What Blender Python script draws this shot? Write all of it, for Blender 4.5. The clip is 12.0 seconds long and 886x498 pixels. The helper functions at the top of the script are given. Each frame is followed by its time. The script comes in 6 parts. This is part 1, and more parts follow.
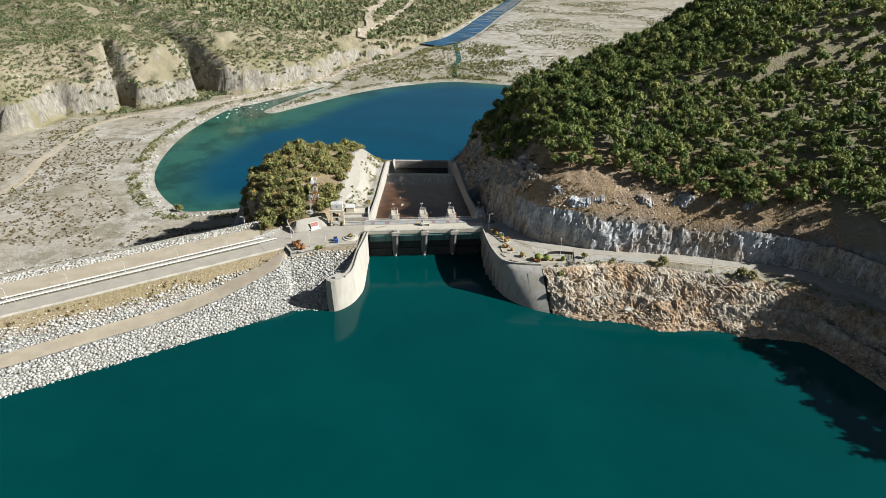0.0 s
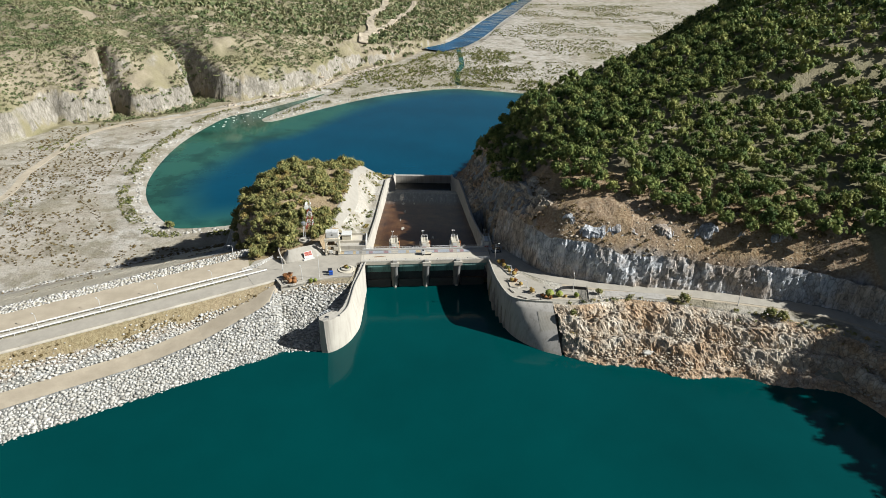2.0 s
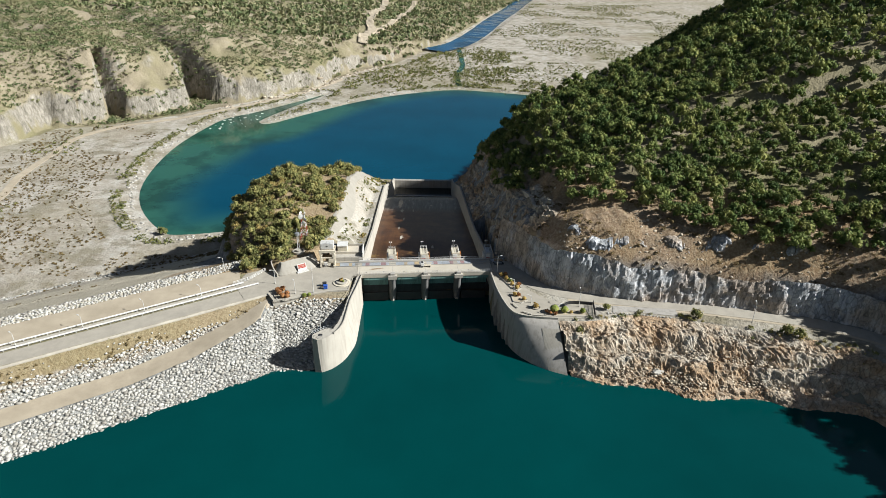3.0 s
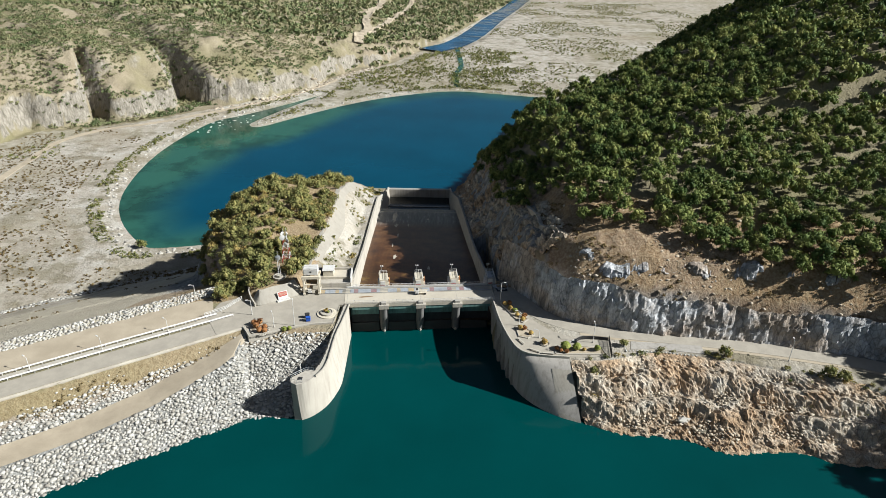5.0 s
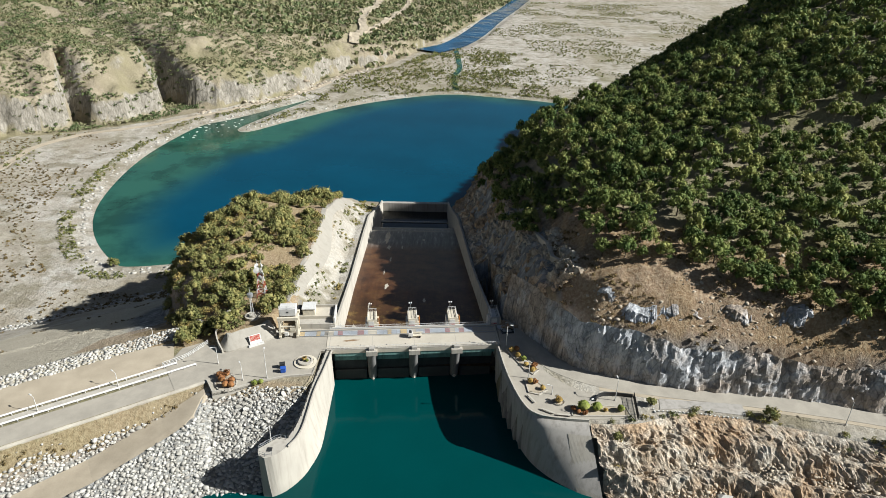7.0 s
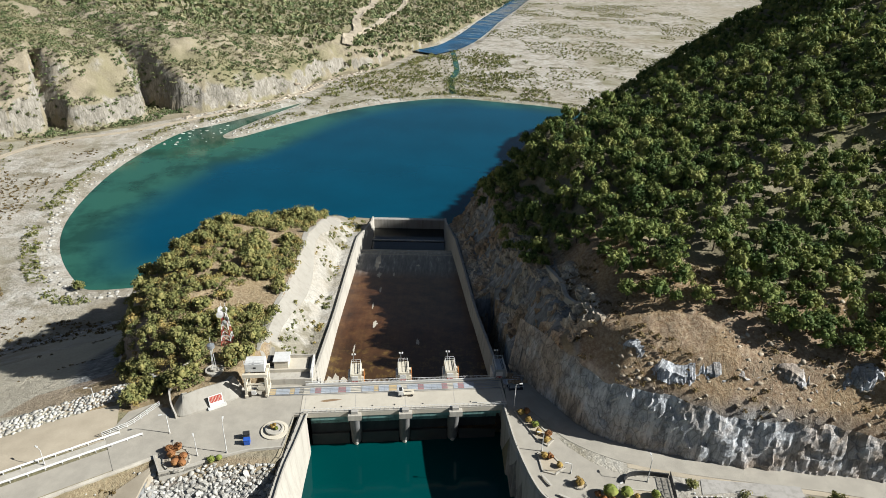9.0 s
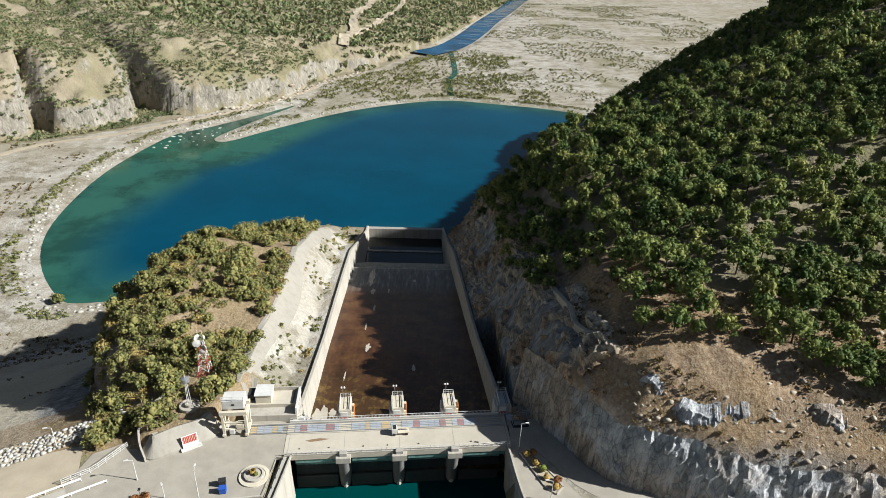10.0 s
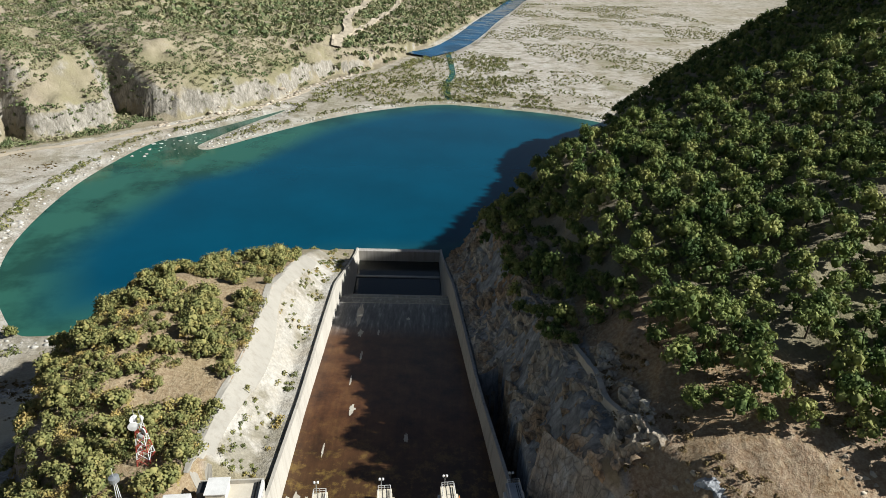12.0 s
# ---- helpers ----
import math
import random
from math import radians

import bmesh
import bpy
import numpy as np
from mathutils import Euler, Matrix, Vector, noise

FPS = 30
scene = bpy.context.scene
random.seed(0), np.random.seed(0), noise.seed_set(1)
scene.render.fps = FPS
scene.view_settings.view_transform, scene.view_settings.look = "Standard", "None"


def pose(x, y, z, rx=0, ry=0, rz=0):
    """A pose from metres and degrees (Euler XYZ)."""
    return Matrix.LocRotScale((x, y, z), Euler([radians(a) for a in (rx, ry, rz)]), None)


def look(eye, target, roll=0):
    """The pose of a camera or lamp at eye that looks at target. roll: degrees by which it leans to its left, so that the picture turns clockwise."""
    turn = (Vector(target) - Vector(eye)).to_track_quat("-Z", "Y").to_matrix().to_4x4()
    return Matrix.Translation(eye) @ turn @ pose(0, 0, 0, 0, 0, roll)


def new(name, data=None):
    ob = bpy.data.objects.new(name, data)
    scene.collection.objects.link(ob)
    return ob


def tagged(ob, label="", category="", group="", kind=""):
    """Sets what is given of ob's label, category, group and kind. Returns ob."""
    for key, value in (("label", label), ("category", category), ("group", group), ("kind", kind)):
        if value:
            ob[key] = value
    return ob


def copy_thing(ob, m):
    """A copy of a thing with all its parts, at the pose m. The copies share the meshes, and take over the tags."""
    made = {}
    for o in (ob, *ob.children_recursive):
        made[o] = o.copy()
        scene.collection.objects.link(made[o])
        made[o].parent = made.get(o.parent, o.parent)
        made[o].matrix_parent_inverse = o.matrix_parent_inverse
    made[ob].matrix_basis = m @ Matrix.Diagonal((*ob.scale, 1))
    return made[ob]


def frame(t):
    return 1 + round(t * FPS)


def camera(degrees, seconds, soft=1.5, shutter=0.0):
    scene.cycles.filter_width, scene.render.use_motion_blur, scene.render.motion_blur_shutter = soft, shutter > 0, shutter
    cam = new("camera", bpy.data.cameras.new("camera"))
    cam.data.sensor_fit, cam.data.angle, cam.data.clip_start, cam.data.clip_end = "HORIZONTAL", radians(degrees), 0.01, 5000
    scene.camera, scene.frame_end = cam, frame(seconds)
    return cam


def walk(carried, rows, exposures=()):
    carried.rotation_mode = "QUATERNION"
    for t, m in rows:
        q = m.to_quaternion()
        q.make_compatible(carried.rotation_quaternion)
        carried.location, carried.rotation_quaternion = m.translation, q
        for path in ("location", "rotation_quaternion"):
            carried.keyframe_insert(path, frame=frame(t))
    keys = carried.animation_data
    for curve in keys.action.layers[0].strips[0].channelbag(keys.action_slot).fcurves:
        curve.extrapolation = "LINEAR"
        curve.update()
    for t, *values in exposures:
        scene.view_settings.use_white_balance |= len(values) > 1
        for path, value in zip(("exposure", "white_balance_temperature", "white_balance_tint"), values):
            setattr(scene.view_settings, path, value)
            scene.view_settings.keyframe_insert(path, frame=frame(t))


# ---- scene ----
cam = camera(69.0, 12.0, 0.8)
PATH = [
    (0, (1.781, 13.69, 116.858), (1.798, 15.481, 115.968), 0.9),
    (0.5, (1.543, 18.465, 117.259), (1.56, 20.256, 116.369), 1.0),
    (1, (1.453, 23.531, 117.865), (1.47, 25.322, 116.975), 1.0),
    (1.5, (1.388, 28.782, 118.527), (1.406, 30.574, 117.639), 1.1),
    (2, (1.273, 34.276, 118.919), (1.285, 36.068, 118.033), 1.1),
    (2.5, (1.384, 39.605, 118.829), (1.394, 41.397, 117.942), 1.1),
    (4.5, (1.762, 62.732, 116.46), (1.776, 64.524, 115.57), 1.1),
    (5, (1.847, 69.227, 115.87), (1.863, 71.017, 114.979), 1.2),
    (5.5, (1.905, 76.008, 115.338), (1.921, 77.798, 114.446), 1.2),
    (6, (1.971, 82.684, 114.674), (1.989, 84.473, 113.781), 1.3),
    (6.5, (1.824, 90.054, 113.896), (1.845, 91.843, 113.004), 1.4),
    (7, (1.884, 97.383, 113.151), (1.908, 99.173, 112.259), 1.5),
    (9, (2.013, 126.057, 109.763), (2.048, 127.848, 108.873), 1.7),
    (9.5, (1.93, 133.449, 109.019), (1.97, 135.24, 108.129), 1.8),
    (10, (1.972, 140.452, 108.22), (2.015, 142.243, 107.331), 1.9),
    (10.5, (1.921, 148.062, 107.488), (1.966, 149.853, 106.6), 1.9),
    (11, (1.985, 155.242, 106.659), (2.032, 157.033, 105.771), 1.9),
    (11.5, (1.988, 162.628, 105.859), (2.038, 164.418, 104.97), 2.0),
    (12, (2.142, 170.641, 104.96), (2.194, 172.432, 104.071), 2.0),
]
walk(cam, [(t, look(eye, target, roll)) for t, eye, target, roll in PATH])

# ---- light ----
SUN_ELEVATION, SUN_AZIMUTH = 33.8, 99.0          # degrees; azimuth clockwise from +y
world = bpy.data.worlds.new("world")
scene.world = world
world.use_nodes = True
wn = world.node_tree
sky = wn.nodes.new("ShaderNodeTexSky")
sky.sky_type, sky.sun_disc = "NISHITA", False
sky.sun_elevation, sky.sun_rotation = radians(SUN_ELEVATION), radians(SUN_AZIMUTH)
sky.air_density, sky.dust_density, sky.ozone_density = 1.0, 1.2, 1.0
background = wn.nodes["Background"]
background.inputs["Strength"].default_value = 0.029
wn.links.new(sky.outputs[0], background.inputs["Color"])
sun_data = bpy.data.lights.new("sun", "SUN")
sun_data.energy, sun_data.angle, sun_data.color = 5.2, radians(0.55), (0.95, 0.97, 0.97)
sun = new("sun", sun_data)
ce = math.cos(radians(SUN_ELEVATION))
sun.matrix_world = look((0, 0, 300), Vector((0, 0, 300)) - Vector((math.sin(radians(SUN_AZIMUTH)) * ce, math.cos(radians(SUN_AZIMUTH)) * ce, math.sin(radians(SUN_ELEVATION)))))
scene.view_settings.exposure = 0.9

# ---- materials ----
class Nodes:
    """A small builder for node materials."""
    def __init__(self, name, rough=0.8, metal=0.0, spec=0.3):
        self.mat = bpy.data.materials.new(name)
        self.mat.use_nodes = True
        self.tree = self.mat.node_tree
        self.bsdf = self.tree.nodes["Principled BSDF"]
        self.bsdf.inputs["Roughness"].default_value = rough
        self.bsdf.inputs["Metallic"].default_value = metal
        self.bsdf.inputs["Specular IOR Level"].default_value = spec
        self.coord = self.tree.nodes.new("ShaderNodeTexCoord").outputs["Object"]

    def link(self, a, b):
        self.tree.links.new(a, b)

    def set(self, socket, value):
        if isinstance(value, bpy.types.NodeSocket):
            self.link(value, socket)
        elif isinstance(value, tuple):
            socket.default_value = (*value, 1.0) if len(value) == 3 else value
        else:
            socket.default_value = value

    def noise(self, scale, detail=5.0, rough=0.6, stretch=None, offset=(0, 0, 0), coord=None):
        n = self.tree.nodes.new("ShaderNodeTexNoise")
        n.inputs["Scale"].default_value = scale
        n.inputs["Detail"].default_value = detail
        n.inputs["Roughness"].default_value = rough
        source = coord or self.coord
        if stretch or any(offset):
            m = self.tree.nodes.new("ShaderNodeMapping")
            m.inputs["Scale"].default_value = stretch or (1, 1, 1)
            m.inputs["Location"].default_value = offset
            self.link(source, m.inputs["Vector"])
            source = m.outputs[0]
        self.link(source, n.inputs["Vector"])
        return n.outputs["Fac"]

    def voronoi(self, scale, feature="F1", stretch=None, out="Distance"):
        n = self.tree.nodes.new("ShaderNodeTexVoronoi")
        n.feature = feature
        n.inputs["Scale"].default_value = scale
        source = self.coord
        if stretch:
            m = self.tree.nodes.new("ShaderNodeMapping")
            m.inputs["Scale"].default_value = stretch
            self.link(source, m.inputs["Vector"])
            source = m.outputs[0]
        self.link(source, n.inputs["Vector"])
        return n.outputs[out]

    def ramp(self, fac, stops):
        n = self.tree.nodes.new("ShaderNodeValToRGB")
        r = n.color_ramp
        while len(r.elements) < len(stops):
            r.elements.new(0.5)
        for e, (p, c) in zip(r.elements, stops):
            e.position = p
            e.color = (*c, 1.0) if isinstance(c, tuple) else (c, c, c, 1.0)
        self.link(fac, n.inputs["Fac"])
        return n.outputs["Color"]

    def mix(self, fac, a, b, blend="MIX"):
        n = self.tree.nodes.new("ShaderNodeMix")
        n.data_type, n.blend_type = "RGBA", blend
        self.set(n.inputs[0], fac)
        self.set(n.inputs[6], a)
        self.set(n.inputs[7], b)
        return n.outputs[2]

    def math(self, op, a, b=0.0, clamp=False):
        n = self.tree.nodes.new("ShaderNodeMath")
        n.operation, n.use_clamp = op, clamp
        self.set(n.inputs[0], a)
        self.set(n.inputs[1], b)
        return n.outputs[0]

    def attribute(self, name):
        n = self.tree.nodes.new("ShaderNodeAttribute")
        n.attribute_name = name
        return n

    def split(self, colour):
        n = self.tree.nodes.new("ShaderNodeSeparateColor")
        self.link(colour, n.inputs[0])
        return n.outputs

    def normal_z(self):
        g = self.tree.nodes.new("ShaderNodeNewGeometry")
        s = self.tree.nodes.new("ShaderNodeSeparateXYZ")
        self.link(g.outputs["Normal"], s.inputs[0])
        return s.outputs["Z"]

    def island(self):
        return self.tree.nodes.new("ShaderNodeNewGeometry").outputs["Random Per Island"]

    def object_random(self):
        return self.tree.nodes.new("ShaderNodeObjectInfo").outputs["Random"]

    def bump(self, height, strength=0.5, distance=0.1):
        n = self.tree.nodes.new("ShaderNodeBump")
        n.inputs["Strength"].default_value = strength
        n.inputs["Distance"].default_value = distance
        self.link(height, n.inputs["Height"])
        self.link(n.outputs[0], self.bsdf.inputs["Normal"])

    def colour(self, value):
        self.set(self.bsdf.inputs["Base Color"], value)
        return self.mat


def plain(name, a, b, scale=3.0, rough=0.7, metal=0.0, bump=0.2, spec=0.3, fine=None):
    """A painted or mineral surface: two tones at a coarse and a fine scale."""
    n = Nodes(name, rough, metal, spec)
    big = n.noise(scale * 0.15, 4)
    small = n.noise(fine or scale * 4, 6, 0.7)
    c = n.mix(n.ramp(big, [(0.35, 0.0), (0.65, 1.0)]), a, b)
    c = n.mix(0.35, c, n.ramp(small, [(0.3, 0.35), (0.7, 1.0)]), "MULTIPLY")
    n.bump(small, bump, 0.05)
    return n.colour(c)


def concrete(name, light, dark, streak=0.5):
    """Cast concrete with run-off streaks and lift joints."""
    n = Nodes(name, 0.85, 0.0, 0.25)
    cloud = n.noise(0.12, 5, 0.6)
    run = n.noise(1.0, 5, 0.65, (0.9, 0.9, 0.06))
    grain = n.noise(7.0, 6, 0.7)
    c = n.mix(n.ramp(cloud, [(0.3, 0.0), (0.7, 1.0)]), light, tuple(v * 0.84 for v in light))
    c = n.mix(n.math("MULTIPLY", n.ramp(run, [(0.48, 0.0), (0.72, 1.0)]), streak), c, dark)
    c = n.mix(0.3, c, n.ramp(grain, [(0.3, 0.5), (0.7, 1.0)]), "MULTIPLY")
    n.bump(grain, 0.25, 0.04)
    return n.colour(c)


def terrain_material():
    """Soil, dry grass, gravel and rock, by slope and by the zones of the place."""
    n = Nodes("terrain", 0.95, 0.0, 0.1)
    zone = n.split(n.attribute("zone").outputs["Color"])
    up = n.normal_z()
    big, mid, fine = n.noise(0.012, 6, 0.6), n.noise(0.11, 6, 0.65), n.noise(1.3, 6, 0.7)
    soil = n.mix(n.ramp(mid, [(0.35, 0.0), (0.65, 1.0)]), (0.32, 0.272, 0.192), (0.24, 0.20, 0.137))
    soil = n.mix(n.ramp(big, [(0.42, 0.0), (0.62, 1.0)]), soil, (0.20, 0.18, 0.10))
    smooth_fill = n.mix(n.ramp(n.noise(0.05, 6, 0.7, (1.0, 1.0, 0.2)), [(0.35, 0.0), (0.65, 1.0)]), (0.56, 0.50, 0.39), (0.48, 0.425, 0.325))
    soil = n.mix(n.math("SUBTRACT", 1.0, n.attribute("zone").outputs["Alpha"]), soil, smooth_fill)
    gravel = n.mix(n.ramp(mid, [(0.38, 0.0), (0.62, 1.0)]), (0.54, 0.505, 0.44), (0.40, 0.355, 0.285))
    scrub = n.math("MULTIPLY", n.ramp(n.noise(0.05, 7, 0.72), [(0.5, 0.0), (0.58, 1.0)]), 0.6)
    gravel = n.mix(scrub, gravel, (0.17, 0.145, 0.085))
    pebble = n.voronoi(1.1)
    gravel = n.mix(0.35, gravel, n.ramp(pebble, [(0.0, 1.0), (0.7, 0.45)]), "MULTIPLY")
    strata = n.noise(0.35, 7, 0.7, (1.0, 1.0, 0.35))
    crack = n.voronoi(0.32, "DISTANCE_TO_EDGE", (1.0, 1.0, 0.4))
    rock = n.ramp(strata, [(0.3, (0.12, 0.123, 0.122)), (0.5, (0.255, 0.258, 0.25)), (0.7, (0.45, 0.45, 0.435))])
    rock = n.mix(0.5, rock, n.ramp(crack, [(0.0, 0.35), (0.12, 1.0)]), "MULTIPLY")
    tan = n.ramp(strata, [(0.3, (0.15, 0.135, 0.105)), (0.5, (0.265, 0.24, 0.195)), (0.7, (0.40, 0.365, 0.305))])
    tan = n.mix(0.4, tan, n.ramp(crack, [(0.0, 0.4), (0.12, 1.0)]), "MULTIPLY")
    c = n.mix(zone["Green"], soil, gravel)
    steep = n.ramp(n.math("ADD", up, n.math("MULTIPLY", n.math("SUBTRACT", mid, 0.5), 0.45)), [(0.48, 1.0), (0.66, 0.0)])
    c = n.mix(steep, c, tan)
    c = n.mix(zone["Red"], c, rock)
    c = n.mix(zone["Blue"], c, n.mix(n.ramp(fine, [(0.4, 0.0), (0.6, 1.0)]), (0.27, 0.16, 0.082), (0.36, 0.265, 0.16)))
    c = n.mix(0.45, c, n.ramp(fine, [(0.3, 0.4), (0.7, 1.0)]), "MULTIPLY")
    n.bump(n.math("ADD", n.math("MULTIPLY", strata, 1.5), n.math("ADD", fine, crack)), 0.7, 0.5)
    return n.colour(c)


def rock_material(name, dark, mid, light, streak):
    """Broken rock with cracks, bedding and pale run-off streaks."""
    n = Nodes(name, 0.9, 0.0, 0.2)
    strata = n.noise(0.5, 8, 0.72, (1.0, 1.0, 0.5))
    crack = n.voronoi(0.7, "DISTANCE_TO_EDGE", (1.0, 1.0, 0.55))
    run = n.noise(0.55, 6, 0.7, (1.0, 1.0, 0.10), (3, 7, 0))
    fine = n.noise(3.0, 7, 0.75)
    c = n.ramp(strata, [(0.3, dark), (0.5, mid), (0.68, light)])
    c = n.mix(0.55, c, n.ramp(crack, [(0.0, 0.3), (0.10, 1.0)]), "MULTIPLY")
    c = n.mix(n.math("MULTIPLY", n.ramp(run, [(0.52, 0.0), (0.62, 1.0)]), streak), c, tuple(min(0.75, v * 1.35) for v in light))
    cast = n.noise(0.07, 5, 0.65, None, (11, 3, 5))
    c = n.mix(n.ramp(cast, [(0.42, 0.0), (0.58, 0.8)]), c, n.mix(1.0, c, (0.82, 0.62, 0.44), "MULTIPLY"))
    c = n.mix(0.45, c, n.ramp(fine, [(0.3, 0.4), (0.7, 1.0)]), "MULTIPLY")
    n.bump(n.math("ADD", n.math("MULTIPLY", strata, 2.0), n.math("ADD", fine, crack)), 0.8, 0.35)
    return n.colour(c)


def water_material(name, deep, shallow, wave):
    n = Nodes(name, 0.08, 0.0, 0.12)
    depth = n.attribute("depth").outputs["Fac"]
    patch = n.noise(0.02, 4, 0.6)
    c = n.mix(n.ramp(patch, [(0.35, 0.0), (0.7, 1.0)]), deep, tuple(v * 0.8 for v in deep))
    bed = n.mix(n.ramp(n.noise(0.03, 5, 0.6), [(0.45, 0.0), (0.6, 1.0)]), shallow, tuple(v * 0.55 for v in shallow))
    c = n.mix(depth, bed, c)
    n.bump(n.noise(0.8, 4, 0.6, (1.0, 1.6, 1.0)), wave, 0.05)
    return n.colour(c)


def leaf_material(name, tones, patch=0.22):
    n = Nodes(name, 0.75, 0.0, 0.15)
    per = n.island()
    big = n.noise(patch, 3, 0.6)
    c = n.ramp(big, [(0.38, tones[0]), (0.5, tones[1]), (0.61, tones[2])])
    c = n.mix(0.55, c, n.ramp(per, [(0.0, 0.5), (1.0, 1.0)]), "MULTIPLY")
    thin = n.tree.nodes.new("ShaderNodeBsdfTranslucent")
    n.link(c, thin.inputs["Color"])
    both = n.tree.nodes.new("ShaderNodeMixShader")
    both.inputs[0].default_value = 0.18
    n.link(n.bsdf.outputs[0], both.inputs[1])
    n.link(thin.outputs[0], both.inputs[2])
    n.link(both.outputs[0], n.tree.nodes["Material Output"].inputs["Surface"])
    return n.colour(c)


M = {}
M["terrain"] = terrain_material()
M["concrete"] = concrete("concrete", (0.44, 0.405, 0.34), (0.23, 0.20, 0.165))
M["concrete_grey"] = concrete("concrete_grey", (0.37, 0.345, 0.305), (0.18, 0.16, 0.135), 0.7)
M["deck"] = concrete("deck", (0.50, 0.45, 0.36), (0.36, 0.31, 0.24), 0.3)
M["asphalt"] = plain("asphalt", (0.37, 0.335, 0.272), (0.31, 0.28, 0.228), 2.0, 0.9, 0.0, 0.15)
M["dirt_road"] = plain("dirt_road", (0.42, 0.355, 0.26), (0.34, 0.285, 0.205), 1.2, 0.95)
M["reservoir"] = water_material("reservoir", (0.0, 0.040, 0.039), (0.02, 0.055, 0.045), 0.05)
M["pool"] = water_material("pool", (0.0, 0.046, 0.080), (0.022, 0.088, 0.062), 0.05)
M["rock_grey"] = rock_material("rock_grey", (0.19, 0.196, 0.20), (0.42, 0.43, 0.435), (0.62, 0.635, 0.64), 0.75)
M["rock_brown"] = rock_material("rock_brown", (0.25, 0.215, 0.165), (0.46, 0.405, 0.32), (0.62, 0.565, 0.47), 0.3)
M["rock_tan"] = rock_material("rock_tan", (0.26, 0.215, 0.16), (0.50, 0.43, 0.335), (0.68, 0.61, 0.50), 0.2)
# concrete of the gate sill, with the shade under the gates in its colour
M["shaded_concrete"] = plain("shaded_concrete", (0.035, 0.038, 0.036), (0.05, 0.05, 0.045), 2, 0.5)
M["steel"] = plain("steel", (0.42, 0.43, 0.43), (0.34, 0.35, 0.35), 3, 0.45, 0.6)
M["white_paint"] = plain("white_paint", (0.64, 0.625, 0.585), (0.53, 0.515, 0.475), 3, 0.5)
M["gate_paint"] = concrete("gate_paint", (0.17, 0.31, 0.28), (0.07, 0.10, 0.085), 0.7)
M["forest"] = leaf_material("forest_leaves", ((0.065, 0.105, 0.030), (0.145, 0.185, 0.050), (0.30, 0.305, 0.098)), 0.16)
M["shrub"] = leaf_material("shrub_leaves", ((0.13, 0.15, 0.052), (0.24, 0.23, 0.082), (0.40, 0.30, 0.105)), 0.22)
M["far_scrub"] = leaf_material("scrub_leaves", ((0.11, 0.145, 0.062), (0.18, 0.20, 0.092), (0.28, 0.26, 0.145)), 0.06)
M["valley_scrub"] = leaf_material("riverside_leaves", ((0.12, 0.14, 0.042), (0.18, 0.185, 0.062), (0.26, 0.24, 0.09)))
M["dry_scrub"] = leaf_material("dry_leaves", ((0.12, 0.085, 0.035), (0.17, 0.12, 0.05), (0.22, 0.165, 0.075)))

# ---- the lie of the land ----
def track(points, X, Y):
    """Signed distance (left of the line is positive) and the length along a line of points."""
    best = np.full(X.shape, 1e9)
    sign = np.ones(X.shape)
    along = np.zeros(X.shape)
    run = 0.0
    for i in range(len(points) - 1):
        (ax, ay), (bx, by) = points[i], points[i + 1]
        dx, dy = bx - ax, by - ay
        length = math.hypot(dx, dy)
        u = ((X - ax) * dx + (Y - ay) * dy) / length ** 2
        lo = -1e3 if i == 0 else 0.0
        hi = 1e3 if i == len(points) - 2 else 1.0
        u = np.clip(u, lo, hi)
        d = np.hypot(X - ax - u * dx, Y - ay - u * dy)
        s = np.sign(dx * (Y - ay) - dy * (X - ax))
        near = d < best - 1e-9
        best = np.where(near, d, best)
        sign = np.where(near, s, sign)
        along = np.where(near, run + u * length, along)
        run += length
    return best * np.where(sign == 0, 1, sign), along


def inside(points, X, Y):
    """Distance into a closed outline: positive inside, negative outside."""
    best = np.full(X.shape, 1e9)
    odd = np.zeros(X.shape, bool)
    for (ax, ay), (bx, by) in zip(points, points[1:] + points[:1]):
        dx, dy = bx - ax, by - ay
        u = np.clip(((X - ax) * dx + (Y - ay) * dy) / (dx * dx + dy * dy), 0, 1)
        best = np.minimum(best, np.hypot(X - ax - u * dx, Y - ay - u * dy))
        cross = (ay > Y) != (by > Y)
        if dy:
            odd ^= cross & (X < ax + (Y - ay) * dx / dy)
    return np.where(odd, best, -best)


def lattice(ix, iy, seed):
    h = (ix * 374761393 + iy * 668265263 + seed * 974634777).astype(np.int64) & 0x7FFFFFFF
    h = ((h ^ (h >> 13)) * 1274126177) & 0x7FFFFFFF
    return ((h ^ (h >> 16)) & 0xFFFF) / 32768.0 - 1.0


def rough(X, Y, size, octaves=4, seed=0, gain=0.5):
    """Value noise in -1..1."""
    out, amp, total = 0.0, 1.0, 0.0
    for o in range(octaves):
        x, y = X / size, Y / size
        ix, iy = np.floor(x).astype(np.int64), np.floor(y).astype(np.int64)
        fx, fy = x - ix, y - iy
        fx, fy = fx * fx * (3 - 2 * fx), fy * fy * (3 - 2 * fy)
        v = lambda a, b: lattice(ix + a, iy + b, seed + o)
        out = out + amp * ((v(0, 0) * (1 - fx) + v(1, 0) * fx) * (1 - fy) + (v(0, 1) * (1 - fx) + v(1, 1) * fx) * fy)
        total += amp
        amp *= gain
        size /= 2.03
    return out / total


def step(a, b, v):
    u = np.clip((v - a) / (b - a), 0, 1)
    return u * u * (3 - 2 * u)


